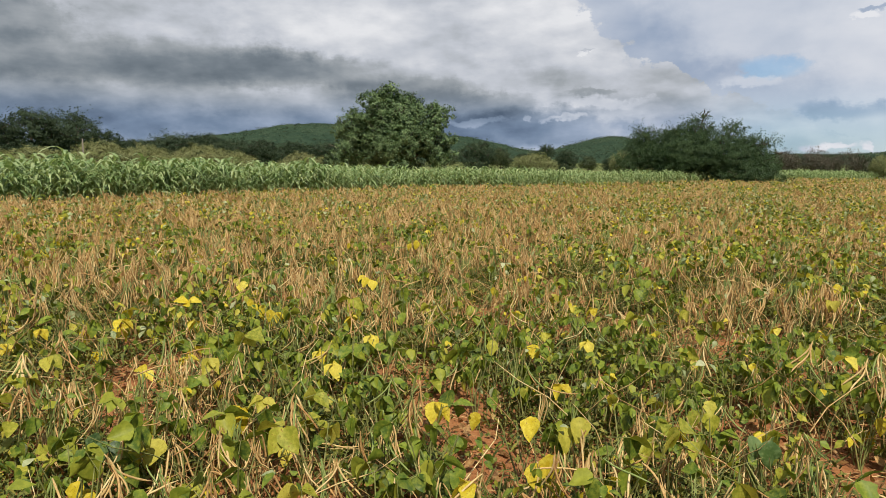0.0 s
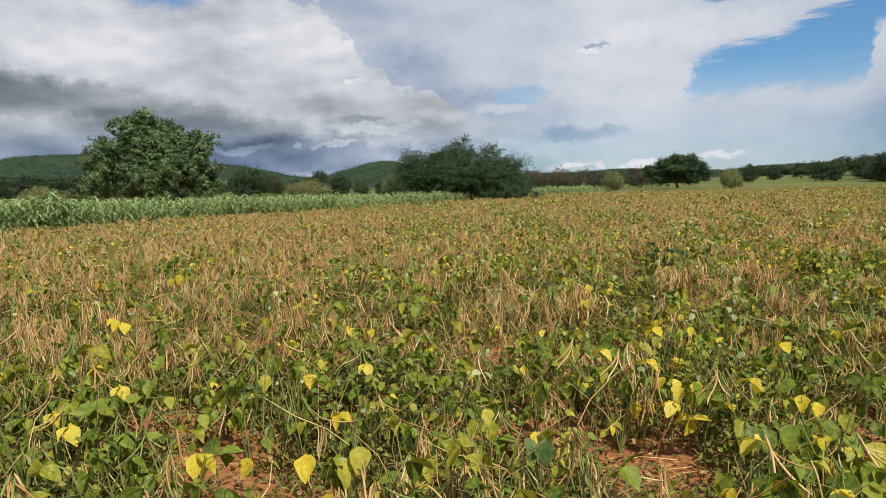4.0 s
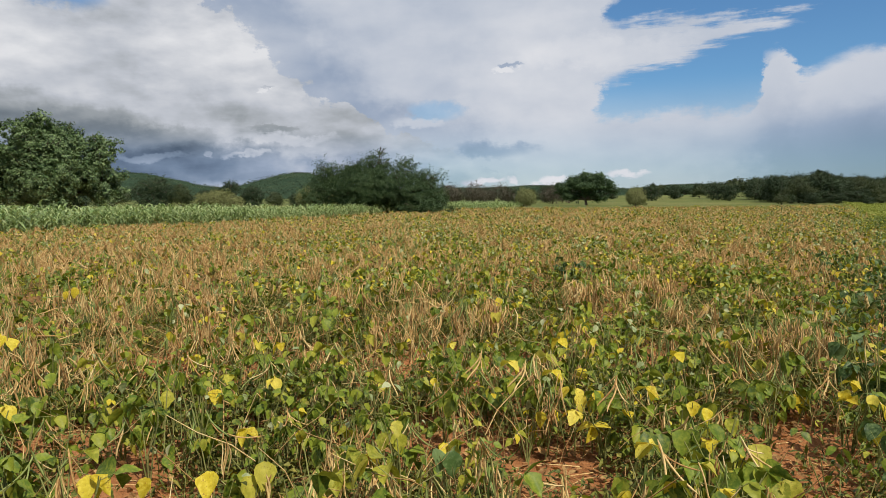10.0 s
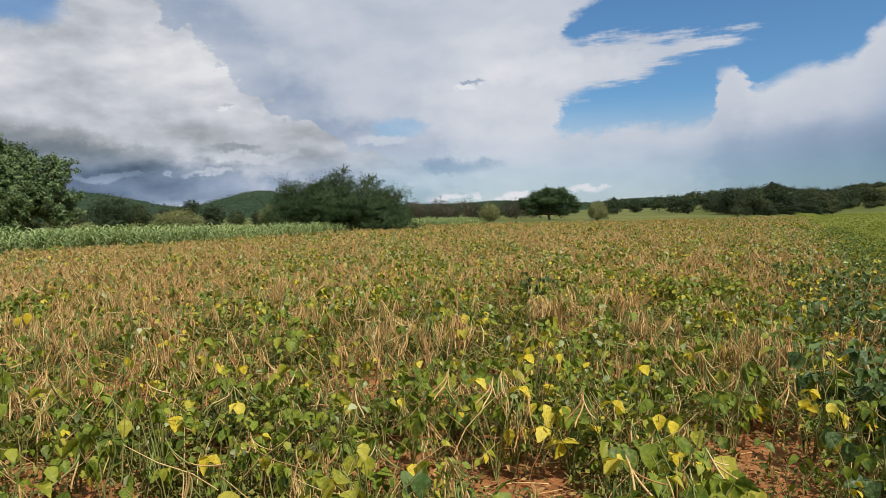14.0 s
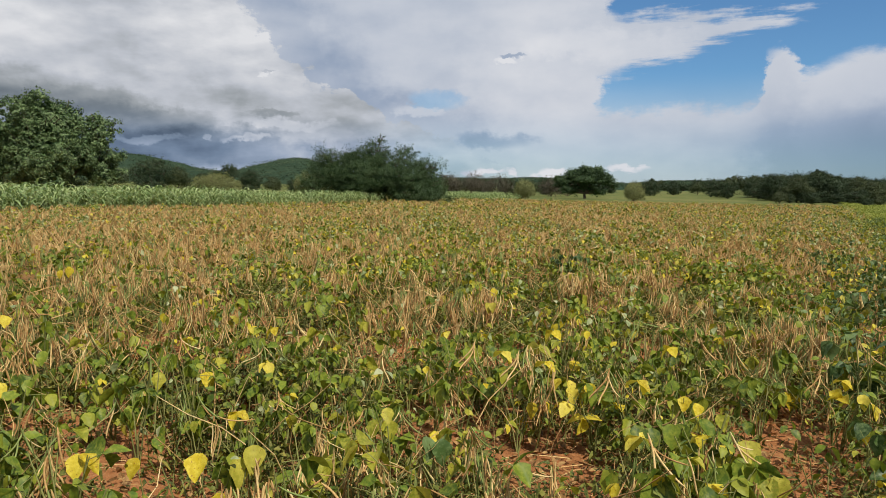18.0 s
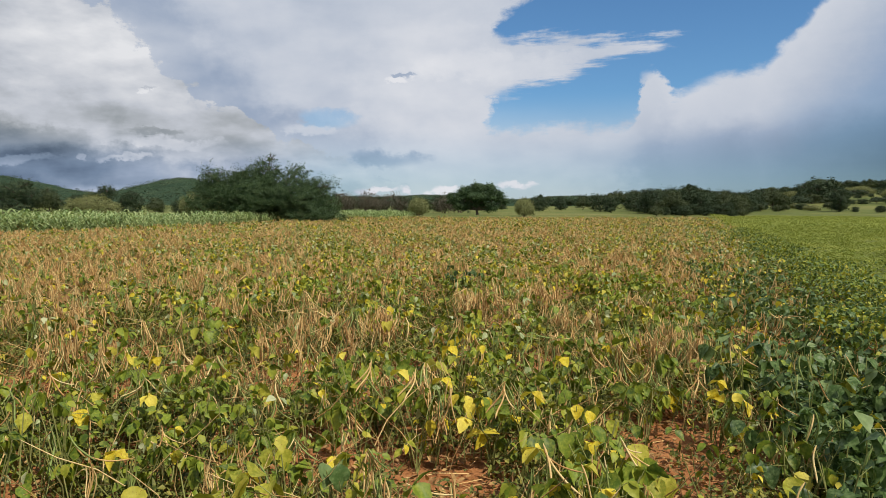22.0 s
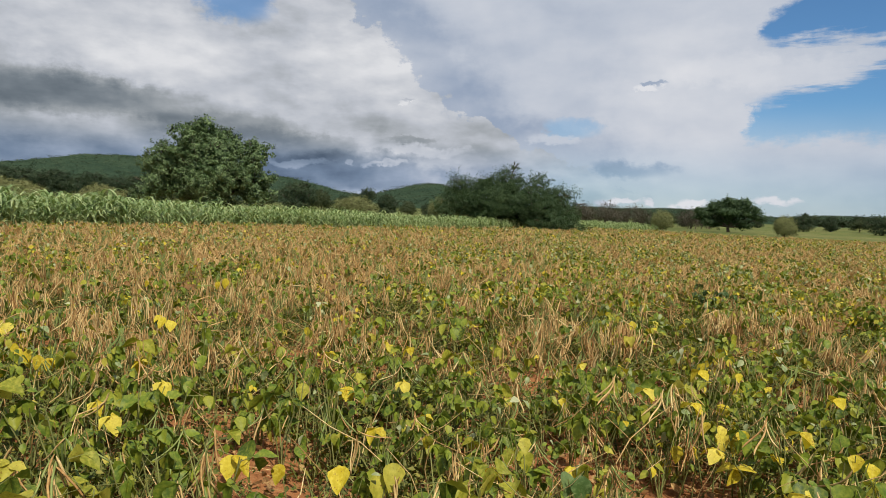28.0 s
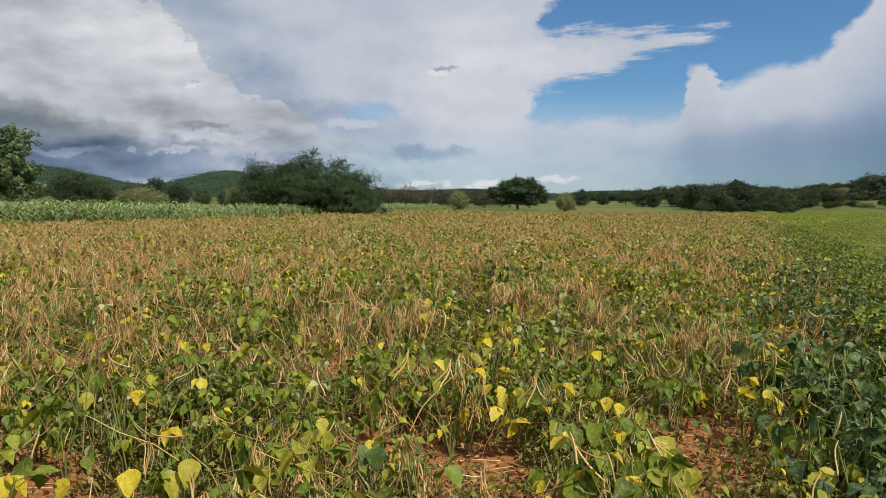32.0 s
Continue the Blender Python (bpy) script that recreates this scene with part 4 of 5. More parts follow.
def crop_layer(seed, r0, r1, per_m2, leaf, leaf_size, pods, pod_shapes, pod_len, stem_sides, heads, a0=-58, a1=58):
    """Joined plants of the crop between two distances."""
    rng = np.random.default_rng(seed)
    area = (r1 * r1 - r0 * r0) * radians(a1 - a0) / 2
    x, y = wedge(int(area * per_m2), r0, r1, rng, a0, a1)
    keep = in_field(x, y) & (rng.random(len(x)) > open_soil(x, y))
    x, y = x[keep], y[keep]
    n = len(x)
    dry = smooth(dryness(x, y) + rng.normal(0, 0.16, n), 0.08, 0.92)
    tall = rng.uniform(0.30, 0.44, n) * (1 + 0.12 * wave(x, y, 0.8, 7.0))
    chunks = []
    # leaves in threes at the ends of their stalks
    nl = rng.poisson(heads / 3 * (1.75 - 1.55 * dry))
    idx = np.repeat(np.arange(n), nl)
    h = tall[idx] * (0.15 + 0.90 * rng.random(len(idx)) ** (0.8 if r0 < 10 else 0.5))
    tx, ty = x[idx] + rng.normal(0, 0.10, len(idx)), y[idx] + rng.normal(0, 0.10, len(idx))
    face = rng.uniform(0, 6.3, len(idx))
    u = rng.random(len(idx)) - (0.28 if r0 < 4 else 0.14 if r0 < 10 else 0.06) * (wave(tx, ty, 0.33, 9.0) > 0.70)
    tint = np.where(u < (0.020 if r0 < 10 else 0.008), 2, np.where(u < (0.20 if r0 < 10 else 0.36), 1, 0))
    big = rng.uniform(0.65, 1.3, len(idx)) * leaf_size
    idx3 = np.repeat(np.arange(len(idx)), 3)
    m = len(idx3)
    yaw = face[idx3] + np.tile([-1.25, 0.0, 1.25], len(idx)) + rng.normal(0, 0.2, m)
    pos = np.stack([tx[idx3] - np.sin(yaw) * 0.25 * big[idx3], ty[idx3] + np.cos(yaw) * 0.25 * big[idx3], 0 * yaw], 1)
    pos[:, 2] = lift(pos[:, 0], pos[:, 1]) + h[idx3] + rng.normal(0, 0.012, m)
    rot = turns(yaw, rng.normal(-0.6, 0.55, m), rng.normal(0, 0.5, m))
    size = big[idx3] * rng.uniform(0.75, 1.1, m)
    kind = np.where(rng.random(m) < 0.12, np.minimum(tint[idx3] + 1, 2) * (tint[idx3] > 0), tint[idx3])
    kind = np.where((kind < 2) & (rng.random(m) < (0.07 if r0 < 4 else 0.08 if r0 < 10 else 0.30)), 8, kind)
    kind = np.where((kind < 2) & (rng.random(m) < 0.9 * lushness(pos[:, 0], pos[:, 1])), 9, kind)
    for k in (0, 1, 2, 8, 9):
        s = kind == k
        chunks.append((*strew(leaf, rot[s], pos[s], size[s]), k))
    # pods hang in tight bunches
    nb = rng.poisson(pods / 5 * (0.15 + 1.45 * dry))
    idx = np.repeat(np.arange(n), nb)
    top = tall[idx] * rng.uniform(0.72, 1.06, len(idx))
    bx, by = x[idx] + rng.normal(0, 0.09, len(idx)), y[idx] + rng.normal(0, 0.09, len(idx))
    lean = rng.normal(0, 0.13 if r0 < 10 else 0.10, (len(idx), 2))
    fresh = rng.random(len(idx)) < 0.18
    b5 = np.repeat(np.arange(len(idx)), rng.integers(3, 8, len(idx)))
    m = len(b5)
    px, py = bx[b5] + rng.normal(0, 0.011, m), by[b5] + rng.normal(0, 0.011, m)
    pos = np.stack([px, py, lift(px, py) + top[b5] + rng.normal(0, 0.015, m)], 1)
    rot = turns(rng.normal(0, 0.25, m) + 2.5 * lean[b5, 0] * 10, lean[b5, 0] + rng.normal(0, 0.11, m), lean[b5, 1] + rng.normal(0, 0.11, m))
    flop = rng.random(m) < (0.07 if r0 < 10 else 0.03)
    rot[flop] = turns(rng.uniform(0, 6.3, flop.sum()), rng.normal(0, 0.9, flop.sum()), rng.normal(0, 0.9, flop.sum()))
    size = np.minimum(rng.uniform(0.75, 1.25, m) * pod_len, pos[:, 2] * 0.97)
    green = fresh[b5]
    for j, shp in enumerate(pod_shapes):
        s = (np.arange(m) % len(pod_shapes)) == j
        chunks.append((*strew(shp, rot[s & ~green], pos[s & ~green], size[s & ~green]), 3))
        chunks.append((*strew(shp, rot[s & green], pos[s & green], size[s & green]), 4))
    if stem_sides:
        stalk = tube_shape([(0, 0, 0), (0.06, 0.02, 0.5), (0.03, -0.03, 1.0)], [0.012, 0.010, 0.006], stem_sides)
        idx = np.repeat(np.arange(n), 3)
        m = len(idx)
        px, py = x[idx] + rng.normal(0, 0.07, m), y[idx] + rng.normal(0, 0.07, m)
        chunks.append((*strew(stalk, turns(rng.uniform(0, 6.3, m), rng.normal(0, 0.35, m), rng.normal(0, 0.35, m)), np.stack([px, py, lift(px, py) - 0.01], 1), tall[idx] * rng.uniform(0.6, 1.0, m)), 5))
    return chunks


NEAR = 4.6
POD_FINER = [pod_shape(b, 4, 5) for b in (0.15, 0.35, -0.2)]
for nm, spec in (("bean_crop", (101, NEAR, 12, 12, LEAF_MID, 0.062, 18.0, POD_MID, 0.165, 3, 18.0)),
                 ("bean_crop", (104, 1.55, NEAR, 13, LEAF_MID, 0.044, 9.0, POD_FINER, 0.14, 3, 11.0)),
                 ("bean_crop", (105, 0.62, 1.3, 20, LEAF_MID, 0.060, 8.0, POD_MID, 0.15, 3, 20.0, -180, 180)),
                 ("bean_crop", (106, 1.3, 11, 26, LEAF_LOW, 0.070, 7.0, POD_LOW, 0.165, 3, 15.0, 58, 302)),
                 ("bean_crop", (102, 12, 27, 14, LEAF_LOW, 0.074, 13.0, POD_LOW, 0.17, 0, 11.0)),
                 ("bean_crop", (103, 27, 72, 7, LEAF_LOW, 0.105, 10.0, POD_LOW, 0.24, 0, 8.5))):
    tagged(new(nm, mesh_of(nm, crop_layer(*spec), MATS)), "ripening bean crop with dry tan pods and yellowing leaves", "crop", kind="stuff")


# single plants near the path
def leaf_mesh(seed, mat, name):
    rng = random.Random(seed)
    wd = [0.20, 0.63, 0.78, 0.73, 0.58, 0.34, 0.05]
    v, f = blade_shape([x * rng.uniform(0.9, 1.12) for x in wd], 1.0, rng.uniform(0.06, 0.28), rng.uniform(0.1, 0.45), 5)
    v = v + np.array([[0.02 * math.sin(17 * p[1] + 5 * p[0] + seed), 0, 0.025 * math.sin(13 * p[1] + 9 * p[0] + seed)] for p in v])
    return mesh_of(name, [(v, f, 0)], [mat])


LEAVES = {k: [leaf_mesh(s + 10 * i, m, "leaf") for s in range(4)] for i, (k, m) in enumerate((("green", M_GREEN), ("deep", M_DEEP), ("lime", M_LIME), ("yellow", M_YELLOW)))}
PODS = {k: [mesh_of("pod", [(*s, 0)], [m]) for s in POD_FINE] for k, m in (("dry", M_POD), ("fresh", M_GPOD))}


def bean_plant(seed, dry, yellow, label, leaves=9, pods=9, tall=0.38, big=1.0, base="green"):
    """A bean plant: stems, leaves on thin stalks and hanging pods."""
    rng = random.Random(seed)
    plant = tagged(new("bean_plant", None), label, "bean plant", "bean plants in the field")
    tubes = []
    ends = []
    for k in range(5):
        a, r = rng.uniform(0, math.tau), rng.uniform(0.04, 0.13)
        h = tall * rng.uniform(0.75, 1.08)
        tip = (r * math.cos(a), r * math.sin(a), h)
        mid = (tip[0] * 0.35 + rng.uniform(-0.02, 0.02), tip[1] * 0.35 + rng.uniform(-0.02, 0.02), h * 0.5)
        tubes.append((*tube_shape([(0, 0, -0.02), mid, tip], [0.0042, 0.0034, 0.002], 4), 0))
        ends.append((mid, tip))
    nt, npod = max(2, round(leaves * (1.3 - dry) / 3)), round(pods * (0.3 + dry))
    spots = []
    for k in range(nt):
        mid, tip = ends[k % 5]
        p0 = Vector((0, 0, 0.03)).lerp(Vector(tip), rng.uniform(0.3, 1.05))
        a = rng.uniform(0, math.tau)
        p1 = p0 + Vector((math.cos(a) * rng.uniform(0.03, 0.10), math.sin(a) * rng.uniform(0.03, 0.10), rng.uniform(-0.02, 0.06)))
        tubes.append((*tube_shape([tuple(p0), tuple(p1)], [0.0018, 0.0013], 3), 0))
        u = rng.random()
        kind = "yellow" if u < yellow else "lime" if u < yellow + (0.22 if base == "green" else 0.03) else base
        size = rng.uniform(0.055, 0.10) * big
        for side in (-1.25, 0.0, 1.25):
            spots.append((p1 + Vector((rng.uniform(-0.006, 0.006), rng.uniform(-0.006, 0.006), 0)), a - math.pi / 2 + side + rng.gauss(0, 0.15), kind, size * rng.uniform(0.8, 1.1)))
    part("stem", mesh_of("stem", tubes, [M_STEM]), plant)
    for p1, a, kind, size in spots:
        ob = part("leaf", rng.choice(LEAVES[kind]), plant, {"yellow": "bright yellow withering leaf", "lime": "yellow-green turning leaf", "green": "", "deep": ""}[kind])
        ob.matrix_basis = Matrix.Translation(p1) @ Matrix.Rotation(a, 4, "Z") @ Matrix.Rotation(rng.gauss(-0.6, 0.5), 4, "X") @ Matrix.Rotation(rng.gauss(0, 0.45), 4, "Y") @ Matrix.Diagonal((size, size, size, 1))
    bunch = None
    for k in range(npod):
        if bunch is None or rng.random() < 0.22:
            mid, tip = rng.choice(ends)
            bunch = Vector(tip) + Vector((rng.uniform(-0.05, 0.05), rng.uniform(-0.05, 0.05), rng.uniform(-0.05, 0.03)))
            lean = (rng.gauss(0, 0.24), rng.gauss(0, 0.24))
        p = bunch + Vector((rng.uniform(-0.010, 0.010), rng.uniform(-0.010, 0.010), rng.uniform(-0.02, 0.02)))
        size = min(rng.uniform(0.11, 0.175), p.z * 0.98)
        ob = part("pod", rng.choice(PODS["dry" if rng.random() < 0.80 else "fresh"]), plant)
        out = 1.0 if rng.random() < 0.15 else 0.0
        ob.matrix_basis = Matrix.Translation(p) @ Matrix.Rotation(rng.uniform(0, 6.28), 4, "Z") @ Matrix.Rotation(lean[0] + rng.gauss(0, 0.17) + out * rng.uniform(-1, 1), 4, "X") @ Matrix.Rotation(lean[1] + rng.gauss(0, 0.17), 4, "Y") @ Matrix.Diagonal((size * 1.05, size * 1.05, size, 1))
    return plant


KINDS = {
    "dry": [bean_plant(200 + i, 0.85, 0.10, "ripe bean plant hung with dry tan pods", 17, 16) for i in range(4)],
    "half": [bean_plant(220 + i, 0.5, 0.11, "ripening bean plant with green leaves and tan pods", 14, 15) for i in range(5)],
    "green": [bean_plant(240 + i, 0.18, 0.03, "leafy green bean plant with few pods", 15, 10) for i in range(4)],
    "lush": [bean_plant(280 + i, 0.0, 0.01, "tall lush dark green bean plant at the field edge", 27, 7, 0.45, 0.92, "deep") for i in range(4)],
    "yellow": [bean_plant(260 + i, 0.4, 0.75, "bean plant with bright yellow withering leaves", 9, 6, 0.34, 1.0) for i in range(3)],
}
FIRST = {k: set() for k in KINDS}


def set_plant(kind, i, x, y, turn, size):
    m = Matrix.Translation((x, y, float(lift(x, y)))) @ Matrix.Rotation(turn, 4, "Z") @ Matrix.Diagonal((size, size, size, 1))
    i %= len(KINDS[kind])
    if i in FIRST[kind]:
        copy_thing(KINDS[kind][i], m @ Matrix.Diagonal((*(1 / k for k in KINDS[kind][i].scale), 1)))
    else:
        FIRST[kind].add(i)
        KINDS[kind][i].matrix_basis = m


def marked_plant(x, y, z, kind, size, n, seed):
    """A small plant whose few large leaves stand out at a height."""
    rng = random.Random(seed)
    words = {"yellow": "small bean plant with large bright yellow leaves", "lime": "small bean plant with large yellow-green leaves", "green": "small bean plant with broad green leaves", "deep": "small bean plant with broad dark green leaves"}
    plant = tagged(new("bean_plant", None), words[kind], "bean plant", "bean plants in the field")
    part("stem", mesh_of("stem", [(*tube_shape([(0.02, 0.03, -0.02), (0.015, 0.01, z * 0.6), (0, 0, z)], [0.004, 0.003, 0.002], 4), 0)], [M_STEM]), plant)
    for k in range(n):
        ob = part("leaf", rng.choice(LEAVES[kind]), plant)
        s = size * rng.uniform(0.85, 1.1)
        off = Vector(((k - (n - 1) / 2) * size * 0.62, rng.uniform(-0.01, 0.02), z + size * 0.4 + rng.uniform(-0.5, 0.2) * size * (n > 1)))
        ob.matrix_basis = Matrix.Translation(off) @ Matrix.Rotation(math.pi + rng.gauss(0, 0.4), 4, "Z") @ Matrix.Rotation(rng.gauss(-0.8, 0.15), 4, "X") @ Matrix.Rotation(rng.gauss(0, 0.25), 4, "Y") @ Matrix.Diagonal((s, s, s, 1))
        if k:
            ob.matrix_basis = Matrix.Translation((0, 0.004 * k, 0)) @ ob.matrix_basis
    plant.matrix_basis = Matrix.Translation((x, y, float(lift(x, y))))


for i, (x, y, z, k, s, n) in enumerate([
        (-0.525, 2.06, 0.42, "yellow", 0.095, 1), (-0.456, 1.90, 0.36, "yellow", 0.085, 2), (-0.40, 2.12, 0.42, "lime", 0.09, 2), (-0.85, 2.47, 0.26, "yellow", 0.07, 1), (-2.72, 3.57, 0.33, "yellow", 0.08, 2),
        (-1.93, 1.77, 0.25, "lime", 0.12, 2), (-1.96, 1.50, 0.22, "yellow", 0.09, 2), (-1.84, 1.58, 0.22, "yellow", 0.08, 1), (-1.48, 2.0, 0.22, "yellow", 0.07, 1), (-3.32, 4.21, 0.35, "yellow", 0.08, 2),
        (-2.57, 4.87, 0.35, "yellow", 0.08, 2), (1.44, 2.93, 0.32, "yellow", 0.07, 3), (1.50, 2.80, 0.28, "lime", 0.08, 2), (2.34, 2.93, 0.30, "yellow", 0.085, 2), (2.22, 2.77, 0.22, "yellow", 0.075, 1), (1.34, 2.42, 0.22, "lime", 0.10, 2),
        (1.50, 2.50, 0.20, "lime", 0.11, 1), (-2.60, 3.50, 0.35, "yellow", 0.08, 2), (-2.40, 4.59, 0.38, "yellow", 0.08, 2), (2.46, 4.18, 0.36, "lime", 0.09, 1), (0.03, 2.80, 0.32, "lime", 0.08, 2), (0.05, 2.62, 0.40, "lime", 0.07, 1),
        (0.43, 3.99, 0.35, "green", 0.10, 2), (0.58, 3.75, 0.35, "green", 0.10, 3), (-1.06, 3.41, 0.30, "lime", 0.09, 1), (-1.71, 3.64, 0.36, "green", 0.09, 1), (-1.65, 3.35, 0.33, "green", 0.09, 2), (0.28, 3.58, 0.30, "yellow", 0.06, 1),
        (1.02, 5.75, 0.38, "yellow", 0.09, 1), (0.90, 5.20, 0.38, "lime", 0.09, 2), (0.78, 3.11, 0.24, "yellow", 0.075, 2), (0.92, 3.14, 0.32, "yellow", 0.07, 2), (1.02, 3.18, 0.28, "yellow", 0.08, 3), (0.747, 1.92, 0.34, "yellow", 0.075, 1),
        (3.12, 2.47, 0.38, "green", 0.09, 2), (2.70, 2.23, 0.30, "lime", 0.09, 1), (1.98, 2.16, 0.24, "lime", 0.10, 2), (-0.43, 5.26, 0.36, "green", 0.10, 3), (-0.69, 6.11, 0.38, "green", 0.10, 2), (-3.06, 7.01, 0.38, "yellow", 0.10, 2), (-0.82, 2.07, 0.18, "green", 0.10, 2),
        (1.25, 2.55, 0.30, "green", 0.10, 3), (1.38, 2.35, 0.26, "green", 0.11, 3), (1.15, 2.35, 0.28, "green", 0.10, 3), (1.45, 2.55, 0.22, "lime", 0.12, 2), (1.30, 2.20, 0.22, "green", 0.10, 3), (1.08, 2.55, 0.33, "green", 0.09, 2),
        (1.50, 2.35, 0.18, "lime", 0.11, 2), (1.32, 2.48, 0.16, "green", 0.10, 3), (1.20, 2.25, 0.14, "lime", 0.10, 2), (0.22, 2.45, 0.30, "deep", 0.10, 2), (-2.18, 1.80, 0.22, "deep", 0.10, 3), (-2.30, 1.62, 0.16, "green", 0.10, 3)]):
    marked_plant(x, y, z, k, s, n, 900 + i)
for i, (x, y, s) in enumerate([(-2.45, 2.45, 1.0), (-3.2, 4.3, 0.9), (2.55, 2.3, 0.9), (-3.55, 3.2, 1.0), (-3.75, 3.0, 0.9), (-3.3, 3.5, 1.0), (1.05, 3.05, 0.9), (1.42, 2.85, 0.9), (2.3, 3.05, 0.85)]):
    set_plant("yellow", i, x, y, i * 1.3, s)
for i, (x, y, s) in enumerate([(1.32, 2.42, 0.95), (1.18, 2.12, 1.0), (1.42, 2.68, 0.9)]):
    set_plant("green", i, x, y, i * 2.1, s)
for i, (x, y) in enumerate([(2.35, 8.35), (2.62, 8.45), (2.45, 8.62)]):
    set_plant("lush", i, x, y, i * 1.9, 1.05)
rng_near = np.random.default_rng(31)
gx, gy = np.meshgrid(np.arange(-5.2, 5.2, 0.29), np.arange(0.9, 4.6, 0.29))
gx, gy = gx.ravel() + rng_near.uniform(-0.12, 0.12, gx.size), gy.ravel() + rng_near.uniform(-0.12, 0.12, gx.size)
gr, ga = np.hypot(gx, gy), np.degrees(np.arctan2(gx, gy))
ok = (gr > 1.55) & (gr < NEAR + 0.05) & (np.abs(ga) < 57) & (gx < 2.4 + 0.70 * gy) & (open_soil(gx, gy) < 0.35)
gx, gy = gx[ok], gy[ok]
gd = dryness(gx, gy)
for i, (x, y, d) in enumerate(zip(gx, gy, gd)):
    u = d + rng_near.normal(0, 0.16)
    if x > 0.70 + 0.60 * y + rng_near.normal(0, 0.15):
        if y > 1.1:
            set_plant("lush", i * 7, x, y, rng_near.uniform(0, 6.28), rng_near.uniform(0.9, 1.15))
        continue
    set_plant("dry" if u > 0.62 else "half" if u > 0.26 else "green", i * 7, x, y, rng_near.uniform(0, 6.28), rng_near.uniform(0.85, 1.15))

def edge_strip():
    rng = np.random.default_rng(71)
    t = rng.uniform(0, 1, 1000) ** 1.4
    y = 2.6 + 20 * t
    x = side(y) - 0.05 + rng.normal(0.15, 0.24, len(y)) * (1 + 0.4 * wave(y, y, 1.3, 2))
    k = np.hypot(x, y) > NEAR - 0.1
    x, y = x[k], y[k]
    ix = np.repeat(np.arange(len(x)), 26)
    m = len(ix)
    px, py = x[ix] + rng.normal(0, 0.13, m), y[ix] + rng.normal(0, 0.13, m)
    h = 0.46 * np.sqrt(rng.random(m)) * (1 + 0.2 * wave(px, py, 0.6, 3))
    rot = turns(rng.uniform(0, 6.3, m), rng.normal(-0.4, 0.45, m), rng.normal(0, 0.45, m))
    kind = np.searchsorted([0.45, 0.86], rng.random(m))
    # dark weeds where the crop meets the meadow close by
    wx, wy = wedge(26000, 2.1, NEAR + 0.2, rng, 30, 60)
    k = (wx > 0.85 + 0.6 * wy) & (rng.random(len(wx)) > open_soil(wx, wy))
    wx, wy = wx[k], wy[k]
    q = len(wx)
    low = np.stack([wx, wy, lift(wx, wy) + 0.42 * rng.random(q) ** 0.8 * (0.8 + 0.4 * wave(wx, wy, 0.3, 2))], 1)
    weeds = (*strew(LEAF_MID, turns(rng.uniform(0, 6.3, q), rng.normal(-0.4, 0.5, q), rng.normal(0, 0.5, q)), low, rng.uniform(0.022, 0.062, q)), 0)
    size = rng.uniform(0.024, 0.052, m)
    pos = np.stack([px, py, lift(px, py) + h + 0.03], 1)
    return mesh_of("edge_growth", [(*strew(LEAF_MID, rot[kind == k], pos[kind == k], size[kind == k]), k) for k in range(3)] + [weeds], [M_DEEP, M_GREEN, M_LIME])


tagged(new("edge_growth", edge_strip()), "dark green leafy growth along the edge of the crop", "crop", kind="stuff")

